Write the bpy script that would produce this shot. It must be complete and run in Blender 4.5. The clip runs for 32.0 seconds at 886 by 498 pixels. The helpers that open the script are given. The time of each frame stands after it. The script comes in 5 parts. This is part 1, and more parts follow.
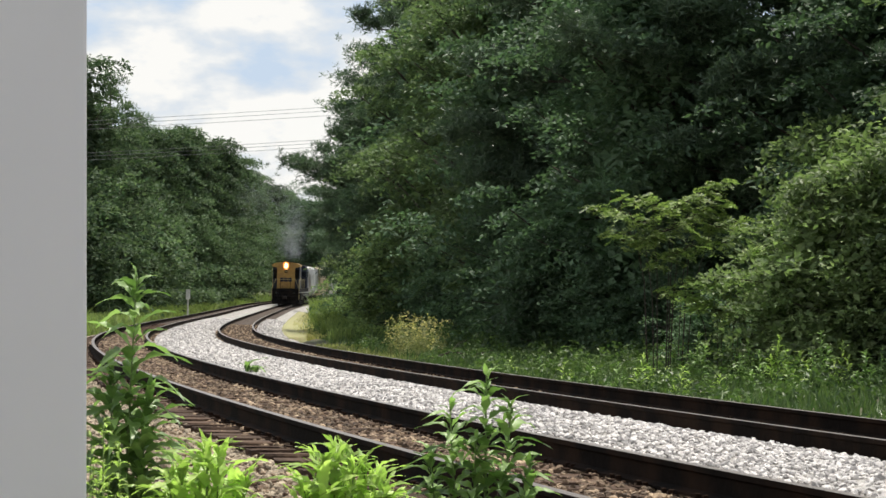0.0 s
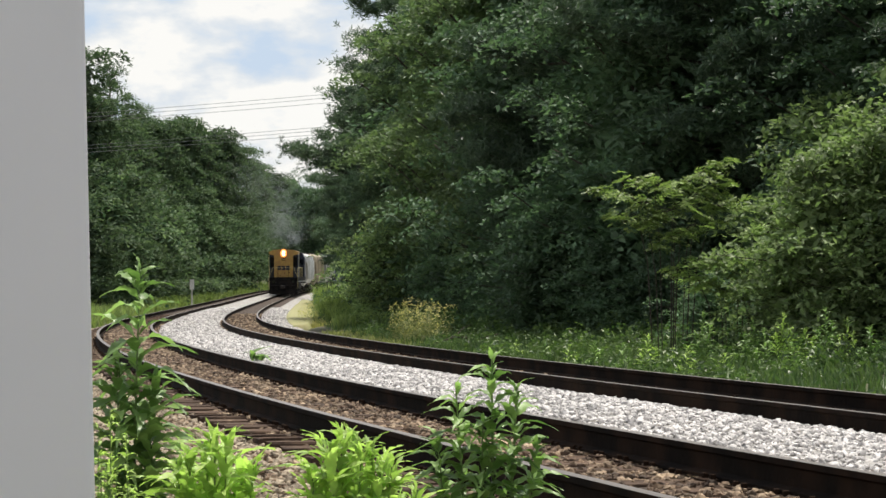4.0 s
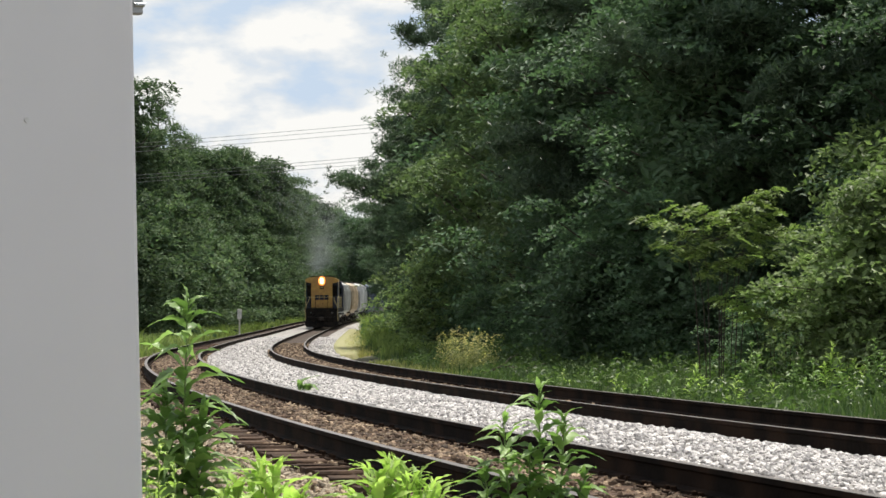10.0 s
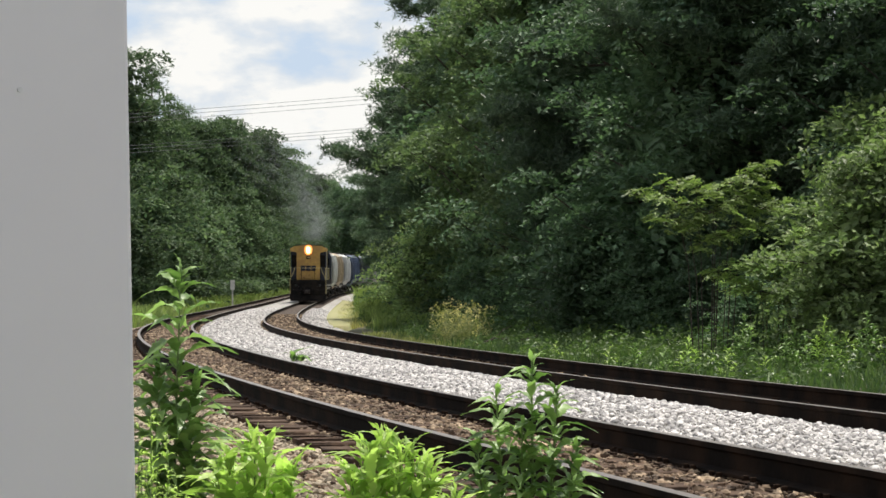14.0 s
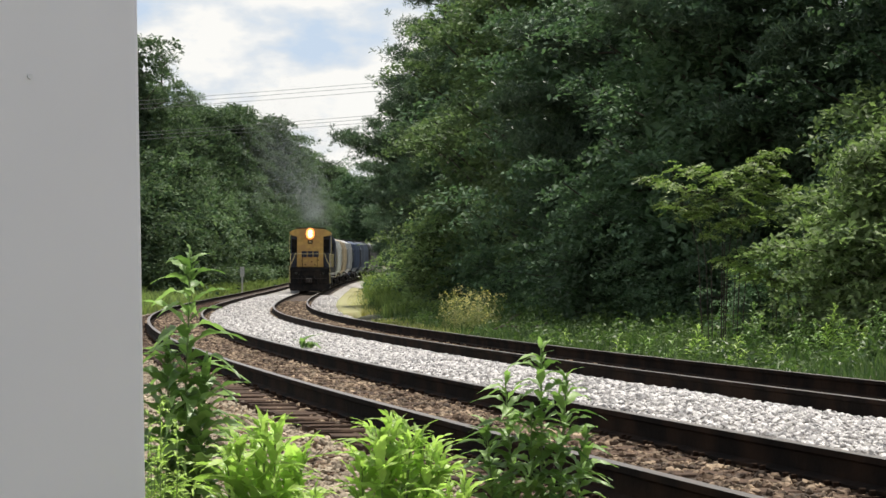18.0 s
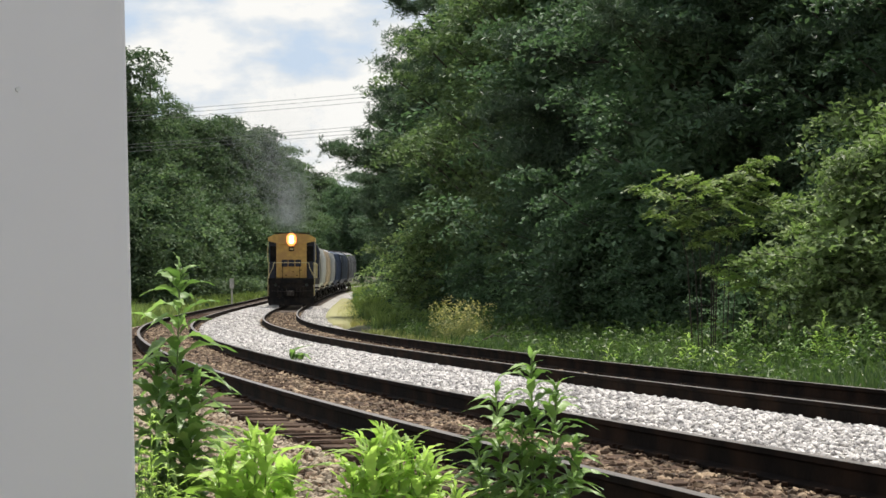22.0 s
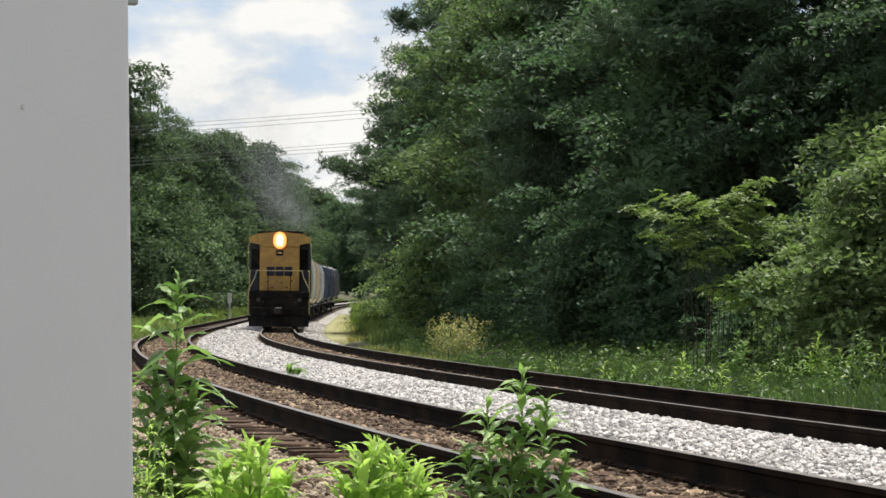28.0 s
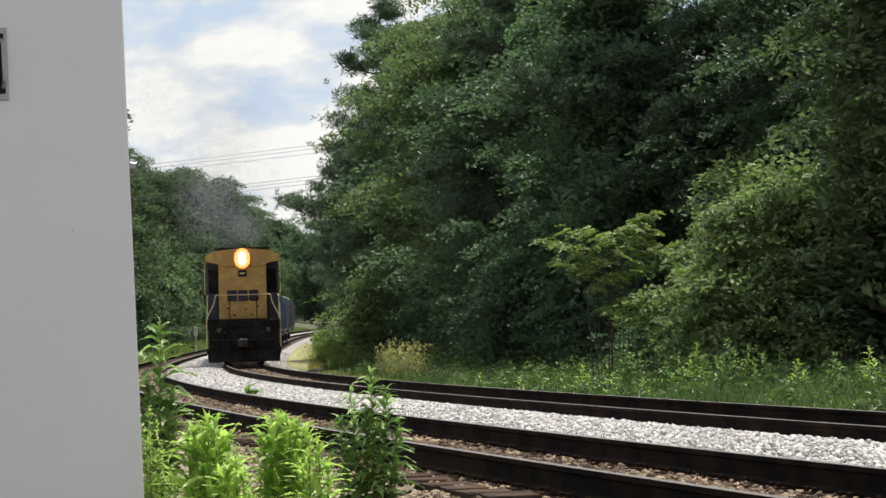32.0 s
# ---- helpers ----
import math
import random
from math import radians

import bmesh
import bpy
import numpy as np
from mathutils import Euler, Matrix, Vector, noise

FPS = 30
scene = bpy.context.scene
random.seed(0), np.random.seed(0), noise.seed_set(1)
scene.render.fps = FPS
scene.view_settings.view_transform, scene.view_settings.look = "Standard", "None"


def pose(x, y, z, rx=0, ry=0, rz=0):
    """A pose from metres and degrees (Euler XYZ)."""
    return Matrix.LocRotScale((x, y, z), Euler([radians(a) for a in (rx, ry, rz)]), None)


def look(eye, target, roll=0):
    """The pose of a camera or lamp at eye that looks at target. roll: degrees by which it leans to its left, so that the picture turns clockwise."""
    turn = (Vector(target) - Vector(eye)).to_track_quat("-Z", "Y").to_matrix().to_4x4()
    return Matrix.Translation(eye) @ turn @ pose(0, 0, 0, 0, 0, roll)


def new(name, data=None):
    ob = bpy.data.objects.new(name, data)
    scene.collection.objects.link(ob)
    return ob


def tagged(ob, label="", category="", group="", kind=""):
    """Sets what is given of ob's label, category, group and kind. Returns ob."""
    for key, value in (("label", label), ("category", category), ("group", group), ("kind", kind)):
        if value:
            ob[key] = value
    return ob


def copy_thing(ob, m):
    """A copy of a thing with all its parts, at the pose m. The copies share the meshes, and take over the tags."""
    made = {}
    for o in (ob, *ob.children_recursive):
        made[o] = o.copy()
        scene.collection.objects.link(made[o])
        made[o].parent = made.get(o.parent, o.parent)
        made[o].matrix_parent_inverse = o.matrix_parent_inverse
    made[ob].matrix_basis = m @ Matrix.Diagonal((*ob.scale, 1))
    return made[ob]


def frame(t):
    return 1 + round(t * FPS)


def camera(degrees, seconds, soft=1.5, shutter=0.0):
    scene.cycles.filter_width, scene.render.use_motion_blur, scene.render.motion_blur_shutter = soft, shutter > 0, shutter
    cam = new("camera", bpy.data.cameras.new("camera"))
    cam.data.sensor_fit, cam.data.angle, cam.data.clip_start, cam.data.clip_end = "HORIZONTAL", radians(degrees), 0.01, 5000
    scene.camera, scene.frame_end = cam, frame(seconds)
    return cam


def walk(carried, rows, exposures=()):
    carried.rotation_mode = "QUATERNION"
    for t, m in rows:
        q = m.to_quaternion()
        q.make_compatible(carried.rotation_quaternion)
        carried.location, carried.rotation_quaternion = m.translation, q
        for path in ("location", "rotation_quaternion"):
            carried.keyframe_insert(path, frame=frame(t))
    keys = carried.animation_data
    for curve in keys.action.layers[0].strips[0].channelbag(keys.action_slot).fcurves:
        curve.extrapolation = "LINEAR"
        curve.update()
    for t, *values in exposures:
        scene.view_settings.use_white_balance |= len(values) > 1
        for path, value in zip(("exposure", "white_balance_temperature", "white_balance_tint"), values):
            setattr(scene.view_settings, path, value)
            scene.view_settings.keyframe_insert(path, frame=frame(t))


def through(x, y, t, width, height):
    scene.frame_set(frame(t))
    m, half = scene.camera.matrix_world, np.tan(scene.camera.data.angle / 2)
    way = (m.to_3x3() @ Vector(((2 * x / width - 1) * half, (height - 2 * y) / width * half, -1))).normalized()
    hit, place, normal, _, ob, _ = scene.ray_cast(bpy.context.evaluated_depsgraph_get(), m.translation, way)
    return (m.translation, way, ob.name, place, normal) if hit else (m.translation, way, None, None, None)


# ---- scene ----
# The camera: a hand-held telephone with a long lens behind a relay cabinet, drawn back at the end.
cam = camera(23.435, 32.0, soft=1.55)
PATH = [
    (0, 0.000, 0.000, 0.899, 91.722, -1.141, -1.296),
    (0.5, 0.000, 0.000, 0.899, 91.838, -1.040, -1.422),
    (1, 0.000, 0.000, 0.899, 91.848, -0.956, -1.428),
    (1.5, 0.000, 0.000, 0.899, 91.783, -0.742, -1.416),
    (2, 0.000, 0.000, 0.899, 91.723, -0.561, -1.353),
    (2.5, 0.000, 0.000, 0.899, 91.606, -0.270, -1.254),
    (4.5, 0.000, 0.000, 0.899, 91.289, 0.083, -1.166),
    (5, 0.000, 0.000, 0.899, 91.424, 0.063, -1.024),
    (5.5, 0.000, 0.000, 0.899, 91.793, 0.165, -0.886),
    (6, 0.000, 0.000, 0.899, 92.029, 0.178, -0.686),
    (6.5, 0.000, 0.000, 0.899, 92.051, 0.109, -0.585),
    (7, 0.000, 0.000, 0.899, 92.057, -0.059, -0.584),
    (7.5, 0.000, 0.000, 0.899, 92.048, -0.148, -0.545),
    (8, 0.000, 0.000, 0.899, 92.148, -0.111, -0.556),
    (8.5, 0.000, 0.000, 0.899, 92.108, -0.058, -0.467),
    (9, 0.000, 0.000, 0.899, 91.885, -0.115, -0.298),
    (9.5, 0.000, 0.000, 0.899, 91.841, -0.127, -0.113),
    (10, 0.000, 0.000, 0.899, 92.105, 0.055, 0.077),
    (10.5, 0.000, 0.000, 0.899, 92.251, -0.033, 0.182),
    (11, 0.000, 0.000, 0.899, 92.037, -0.144, 0.272),
    (11.5, 0.000, 0.000, 0.899, 91.891, -0.130, 0.330),
    (12, 0.000, 0.000, 0.899, 91.715, -0.072, 0.242),
    (12.5, 0.000, 0.000, 0.899, 91.531, -0.089, 0.102),
    (13, 0.000, 0.000, 0.899, 91.396, -0.100, -0.039),
    (13.5, 0.000, 0.000, 0.899, 91.339, -0.105, -0.146),
    (14, 0.000, 0.000, 0.899, 91.350, -0.181, -0.110),
    (14.5, 0.000, 0.000, 0.899, 91.222, -0.276, 0.022),
    (15, 0.000, 0.000, 0.899, 91.076, -0.346, 0.025),
    (15.5, 0.000, 0.000, 0.899, 90.936, -0.331, -0.149),
    (17.5, 0.000, 0.000, 0.899, 90.903, -0.080, 0.033),
    (18, 0.000, 0.000, 0.899, 91.008, -0.285, 0.146),
    (18.5, 0.000, 0.000, 0.899, 91.079, -0.416, 0.181),
    (19, 0.000, 0.000, 0.899, 91.162, -0.519, 0.202),
    (19.5, 0.000, 0.000, 0.899, 91.261, -0.524, 0.193),
    (20, 0.000, 0.000, 0.899, 91.204, -0.392, 0.241),
    (20.5, 0.000, 0.000, 0.899, 90.848, -0.516, 0.320),
    (21, 0.000, 0.000, 0.899, 90.755, -0.288, 0.359),
    (21.5, 0.000, 0.000, 0.899, 91.107, 0.046, 0.186),
    (22, 0.000, 0.000, 0.899, 91.283, 0.085, -0.129),
    (22.5, 0.000, 0.000, 0.899, 91.388, -0.260, -0.269),
    (23, 0.000, 0.000, 0.899, 91.520, -0.368, -0.245),
    (23.5, 0.000, 0.000, 0.899, 91.661, -0.388, -0.222),
    (24, 0.000, 0.000, 0.899, 91.622, -0.449, -0.027),
    (24.5, 0.000, 0.000, 0.899, 91.568, -0.684, 0.160),
    (25, 0.000, 0.000, 0.899, 91.667, -0.858, 0.148),
    (25.5, 0.000, 0.000, 0.899, 91.693, -0.835, -0.067),
    (27.5, 0.000, 0.000, 0.899, 91.730, -0.665, -0.386),
    (28, 0.020, -0.200, 0.899, 91.735, -0.533, -0.186),
    (28.5, 0.050, -0.500, 0.897, 91.734, -0.411, -0.094),
    (29, 0.085, -0.850, 0.896, 91.708, -0.356, -0.190),
    (29.5, 0.120, -1.200, 0.895, 91.777, -0.161, -0.327),
    (30, 0.160, -1.600, 0.893, 92.018, 0.009, -0.647),
    (30.5, 0.210, -2.100, 0.891, 92.083, 0.267, -0.960),
    (31, 0.290, -2.900, 0.888, 92.134, 0.592, -1.036),
    (31.5, 0.450, -4.500, 0.881, 92.283, 1.081, -1.032),
    (32, 0.650, -6.500, 0.873, 92.392, 1.536, -1.065),
]
walk(cam, [(t, pose(*p)) for t, *p in PATH])

# ---- world and sun ----
SUN_ELEVATION, SUN_AZIMUTH = 71.0, 28.0   # azimuth: degrees clockwise from the view direction (+y)
world = bpy.data.worlds.new("sky")
scene.world = world
world.use_nodes = True
wn, wl = world.node_tree.nodes, world.node_tree.links
sky = wn.new("ShaderNodeTexSky")
sky.sky_type = "NISHITA"
sky.sun_disc = False
sky.sun_elevation = radians(SUN_ELEVATION)
sky.sun_rotation = radians(SUN_AZIMUTH)
sky.dust_density = 2.0
veil = wn.new("ShaderNodeMixRGB")          # thin white cloud over the blue
veil.inputs[0].default_value = 0.5
veil.inputs[2].default_value = (4.3, 4.45, 4.6, 1)
wl.new(sky.outputs[0], veil.inputs[1])
wl.new(veil.outputs[0], wn["Background"].inputs[0])
wn["Background"].inputs[1].default_value = 0.14
sun = new("sun", bpy.data.lights.new("sun", "SUN"))
sun.data.energy, sun.data.angle, sun.data.color = 5.0, radians(0.6), (1.0, 0.95, 0.86)
sa, se = radians(SUN_AZIMUTH), radians(SUN_ELEVATION)
sun_way = Vector((math.sin(sa) * math.cos(se), math.cos(sa) * math.cos(se), math.sin(se)))
sun.matrix_world = look(sun_way * 60, (0, 0, 0))
scene.view_settings.exposure = 0.15


# ---- materials ----
def material(name, color, rough=0.8, metal=0.0, dark=0.6, scale=8.0, bump=0.25, second=None, mix_scale=1.2, random_obj=0.0, random_isl=0.0, detail=6.0):
    """A procedural surface: grain and stains at two scales, relief, and a shift of value from piece to piece."""
    m = bpy.data.materials.new(name)
    m.use_nodes = True
    n, l = m.node_tree.nodes, m.node_tree.links
    bsdf = n["Principled BSDF"]
    bsdf.inputs["Roughness"].default_value, bsdf.inputs["Metallic"].default_value = rough, metal
    co = n.new("ShaderNodeTexCoord")
    fine = n.new("ShaderNodeTexNoise")
    fine.inputs["Scale"].default_value, fine.inputs["Detail"].default_value = scale, detail
    big = n.new("ShaderNodeTexNoise")
    big.inputs["Scale"].default_value, big.inputs["Detail"].default_value = mix_scale, 4.0
    for tex in (fine, big):
        l.new(co.outputs["Object"], tex.inputs["Vector"])
    ramp = n.new("ShaderNodeValToRGB")
    ramp.color_ramp.elements[0].position, ramp.color_ramp.elements[1].position = 0.3, 0.7
    ramp.color_ramp.elements[0].color = (*[c * dark for c in color], 1)
    ramp.color_ramp.elements[1].color = (*color, 1)
    l.new(fine.outputs[0], ramp.inputs[0])
    out = ramp.outputs[0]
    if second:
        r2 = n.new("ShaderNodeValToRGB")
        r2.color_ramp.elements[0].position, r2.color_ramp.elements[1].position = 0.42, 0.62
        l.new(big.outputs[0], r2.inputs[0])
        mx = n.new("ShaderNodeMixRGB")
        l.new(r2.outputs[0], mx.inputs[0])
        l.new(out, mx.inputs[1])
        mx.inputs[2].default_value = (*second, 1)
        out = mx.outputs[0]
    for amount, source in ((random_obj, "obj"), (random_isl, "isl")):
        if amount:
            node = n.new("ShaderNodeObjectInfo" if source == "obj" else "ShaderNodeNewGeometry")
            rnd = node.outputs["Random" if source == "obj" else "Random Per Island"]
            mr = n.new("ShaderNodeMapRange")
            mr.inputs["To Min"].default_value, mr.inputs["To Max"].default_value = 1 - amount, 1 + amount
            l.new(rnd, mr.inputs["Value"])
            hs = n.new("ShaderNodeHueSaturation")
            l.new(mr.outputs[0], hs.inputs["Value"])
            l.new(out, hs.inputs["Color"])
            out = hs.outputs[0]
    l.new(out, bsdf.inputs["Base Color"])
    if bump:
        b = n.new("ShaderNodeBump")
        b.inputs["Strength"].default_value, b.inputs["Distance"].default_value = bump, 0.02
        l.new(fine.outputs[0], b.inputs["Height"])
        l.new(b.outputs[0], bsdf.inputs["Normal"])
    return m


def leaf_material(name, color, tip, through=0.35, rough=0.5, spread=0.35, gloss=0.4, trees=0.2):
    """Leaves: two greens mixed leaf by leaf, with light that shines through them."""
    m = bpy.data.materials.new(name)
    m.use_nodes = True
    n, l = m.node_tree.nodes, m.node_tree.links
    bsdf, out = n["Principled BSDF"], n["Material Output"]
    bsdf.inputs["Roughness"].default_value = rough
    bsdf.inputs["Specular IOR Level"].default_value = gloss
    geo = n.new("ShaderNodeNewGeometry")
    mx = n.new("ShaderNodeMixRGB")
    l.new(geo.outputs["Random Per Island"], mx.inputs[0])
    mx.inputs[1].default_value, mx.inputs[2].default_value = (*color, 1), (*tip, 1)
    co = n.new("ShaderNodeTexCoord")
    nz = n.new("ShaderNodeTexNoise")
    nz.inputs["Scale"].default_value = 0.9
    l.new(co.outputs["Object"], nz.inputs["Vector"])
    mr = n.new("ShaderNodeMapRange")
    mr.inputs["From Min"].default_value, mr.inputs["From Max"].default_value = 0.3, 0.7
    mr.inputs["To Min"].default_value, mr.inputs["To Max"].default_value = 1 - spread, 1 + spread
    l.new(nz.outputs[0], mr.inputs["Value"])
    oi = n.new("ShaderNodeObjectInfo")
    m2 = n.new("ShaderNodeMapRange")
    m2.inputs["To Min"].default_value, m2.inputs["To Max"].default_value = 1 - trees, 1 + trees
    l.new(oi.outputs["Random"], m2.inputs["Value"])
    mul = n.new("ShaderNodeMath")
    mul.operation = "MULTIPLY"
    l.new(mr.outputs[0], mul.inputs[0])
    l.new(m2.outputs[0], mul.inputs[1])
    hs = n.new("ShaderNodeHueSaturation")
    l.new(mul.outputs[0], hs.inputs["Value"])
    l.new(mx.outputs[0], hs.inputs["Color"])
    l.new(hs.outputs[0], bsdf.inputs["Base Color"])
    tr = n.new("ShaderNodeBsdfTranslucent")
    warm = n.new("ShaderNodeMixRGB")
    warm.blend_type = "MULTIPLY"
    warm.inputs[0].default_value = 1.0
    warm.inputs[2].default_value = (0.95, 1.12, 0.70, 1)
    l.new(hs.outputs[0], warm.inputs[1])
    l.new(warm.outputs[0], tr.inputs[0])
    ms = n.new("ShaderNodeMixShader")
    ms.inputs[0].default_value = through
    l.new(bsdf.outputs[0], ms.inputs[1])
    l.new(tr.outputs[0], ms.inputs[2])
    l.new(ms.outputs[0], out.inputs[0])
    return m


def glow_material(name, color, strength):
    m = bpy.data.materials.new(name)
    m.use_nodes = True
    b = m.node_tree.nodes["Principled BSDF"]
    b.inputs["Emission Color"].default_value, b.inputs["Emission Strength"].default_value = (*color, 1), strength
    b.inputs["Base Color"].default_value = (*color, 1)
    return m


M_GROUND = material("soil_and_leaf_litter", (0.10, 0.085, 0.05), 0.95, dark=0.5, scale=3.0, bump=0.6, second=(0.07, 0.09, 0.03), mix_scale=0.35)
M_BED_WHITE = material("pale_ballast_bed", (0.42, 0.40, 0.37), 0.9, dark=0.45, scale=22.0, bump=0.9)
M_STONE_WHITE = material("pale_limestone", (0.57, 0.54, 0.515), 0.85, dark=0.7, scale=30.0, bump=0.3, random_isl=0.5)
M_STONE_BROWN = material("rust_stained_ballast", (0.135, 0.085, 0.052), 0.9, dark=0.45, scale=30.0, bump=0.3, second=(0.33, 0.245, 0.16), mix_scale=3.0, random_isl=0.6)
M_STONE_TAN = material("tan_ballast", (0.42, 0.345, 0.245), 0.9, dark=0.6, scale=30.0, bump=0.3, random_isl=0.35)
M_BED_BROWN = material("rusty_ballast_bed", (0.075, 0.05, 0.034), 0.95, dark=0.45, scale=24.0, bump=0.9)
# rust taken down to near black: the rail sides' shade is in this colour
M_RAIL = material("shade_dark_rusted_steel", (0.010, 0.0075, 0.006), 0.9, metal=0.0, dark=0.55, scale=18.0, bump=0.25, second=(0.024, 0.014, 0.009), mix_scale=2.0)
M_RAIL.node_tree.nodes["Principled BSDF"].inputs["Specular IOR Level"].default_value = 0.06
M_RAIL_TOP = material("worn_rail_head", (0.20, 0.18, 0.165), 0.45, metal=0.8, dark=0.7, scale=40.0, bump=0.05)
M_SLEEPER = material("creosoted_timber", (0.062, 0.041, 0.030), 0.9, dark=0.35, scale=14.0, bump=0.6, second=(0.105, 0.068, 0.046), mix_scale=2.5, random_obj=0.35)
M_SLEEPER.node_tree.nodes["Principled BSDF"].inputs["Specular IOR Level"].default_value = 0.15
M_BARK = material("bark", (0.07, 0.055, 0.042), 0.95, dark=0.4, scale=12.0, bump=0.8)
M_STEM = material("green_stem", (0.16, 0.24, 0.07), 0.6, dark=0.7, scale=20.0, bump=0.1)
M_OAK = leaf_material("broad_leaves", (0.066, 0.116, 0.066), (0.124, 0.184, 0.107), 0.36, rough=0.55, gloss=0.22, spread=0.5, trees=0.35)
M_PINE = leaf_material("pine_needles", (0.048, 0.088, 0.052), (0.125, 0.182, 0.105), 0.25, rough=0.5, trees=0.3)
M_SHRUB = leaf_material("shrub_leaves", (0.115, 0.170, 0.070), (0.27, 0.34, 0.150), 0.42, rough=0.5, gloss=0.3, spread=0.6)
M_LOCUST = leaf_material("feathery_leaves", (0.16, 0.24, 0.075), (0.34, 0.42, 0.15), 0.42)
M_WEED = leaf_material("weed_leaves", (0.11, 0.21, 0.04), (0.25, 0.38, 0.08), 0.45, spread=0.2)
M_GRASS = leaf_material("grass_blades", (0.042, 0.086, 0.026), (0.115, 0.170, 0.054), 0.34)
M_DRY = leaf_material("dry_grass", (0.42, 0.38, 0.13), (0.58, 0.52, 0.22), 0.35)
M_FAR = leaf_material("distant_leaves", (0.050, 0.088, 0.050), (0.145, 0.195, 0.108), 0.34, rough=0.6, gloss=0.12, spread=0.5, trees=0.45)


# ---- mesh helpers ----
def part(name, bm, mat, parent=None, label=""):
    """Links a bmesh as one mesh object under a thing or a part."""
    me = bpy.data.meshes.new(name)
    bm.to_mesh(me)
    bm.free()
    me.materials.append(mat)
    ob = new(name, me)
    ob.parent = parent
    return tagged(ob, label)


def raw(name, verts, faces, mat, parent=None, label="", smooth=False):
    """Links plain arrays of vertices and faces as one mesh object."""
    me = bpy.data.meshes.new(name)
    verts, faces = np.asarray(verts, dtype=np.float32), np.asarray(faces, dtype=np.int32)
    k = faces.shape[1]
    me.vertices.add(len(verts))
    me.vertices.foreach_set("co", verts.ravel())
    me.loops.add(faces.size)
    me.loops.foreach_set("vertex_index", faces.ravel())
    me.polygons.add(len(faces))
    me.polygons.foreach_set("loop_start", np.arange(0, faces.size, k, dtype=np.int32))
    me.polygons.foreach_set("use_smooth", np.full(len(faces), smooth))
    me.update(calc_edges=True)
    me.materials.append(mat)
    ob = new(name, me)
    ob.parent = parent
    return tagged(ob, label)


def thing(name, label, category, group="", kind="", at=None):
    ob = new(name)
    if at is not None:
        ob.matrix_basis = at
    return tagged(ob, label, category, group, kind)


def box_bm(w, d, h, at=(0, 0, 0), bevel=0.0, turn=None):
    """A box with its base centre at the given place, edges rounded by the bevel."""
    bm = bmesh.new()
    add_box(bm, w, d, h, at, bevel, turn)
    return bm


def add_box(bm, w, d, h, at=(0, 0, 0), bevel=0.0, turn=None):
    t = bmesh.new()
    bmesh.ops.create_cube(t, size=1)
    bmesh.ops.scale(t, vec=(w, d, h), verts=t.verts)
    if bevel:
        bmesh.ops.bevel(t, geom=t.edges[:], offset=bevel, segments=2, affect="EDGES", profile=0.5)
    bmesh.ops.translate(t, vec=(0, 0, h / 2), verts=t.verts)
    if turn is not None:
        bmesh.ops.transform(t, matrix=turn, verts=t.verts)
    bmesh.ops.translate(t, vec=at, verts=t.verts)
    join_bm(bm, t)


def join_bm(bm, other):
    me = bpy.data.meshes.new("temp")
    other.to_mesh(me)
    other.free()
    bm.from_mesh(me)
    bpy.data.meshes.remove(me)


def tube_arrays(points, radii, sides=6):
    """A tapered tube along points, as vertices and quads."""
    pts = [Vector(p) for p in points]
    verts, faces = [], []
    for i, p in enumerate(pts):
        way = (pts[min(i + 1, len(pts) - 1)] - pts[max(i - 1, 0)]).normalized()
        a = way.cross(Vector((0.31, 0.9, 0.27))).normalized()
        b = way.cross(a)
        for k in range(sides):
            u = 2 * math.pi * k / sides
            verts.append(p + (a * math.cos(u) + b * math.sin(u)) * radii[i])
    for i in range(len(pts) - 1):
        for k in range(sides):
            k2 = (k + 1) % sides
            faces.append((i * sides + k, i * sides + k2, (i + 1) * sides + k2, (i + 1) * sides + k))
    n = len(verts)
    return verts, faces


def tube_bm(points, radii, sides=8, bm=None):
    if not isinstance(radii, (list, tuple)):
        radii = [radii] * len(points)
    v, f = tube_arrays(points, radii, sides)
    bm = bm or bmesh.new()
    vs = [bm.verts.new(p) for p in v]
    for q in f:
        bm.faces.new([vs[i] for i in q])
    bm.faces.new(vs[:sides][::-1])
    bm.faces.new(vs[-sides:])
    return bm


def extrude_bm(outline, length, axis="y"):
    """An outline in the xz plane, drawn out along y from 0 to length."""
    bm = bmesh.new()
    a = [bm.verts.new((x, 0, z)) for x, z in outline]
    b = [bm.verts.new((x, length, z)) for x, z in outline]
    n = len(outline)
    bm.faces.new(a)
    bm.faces.new(b[::-1])
    for i in range(n):
        j = (i + 1) % n
        bm.faces.new((a[j], a[i], b[i], b[j]))
    bmesh.ops.recalc_face_normals(bm, faces=bm.faces[:])
    return bm


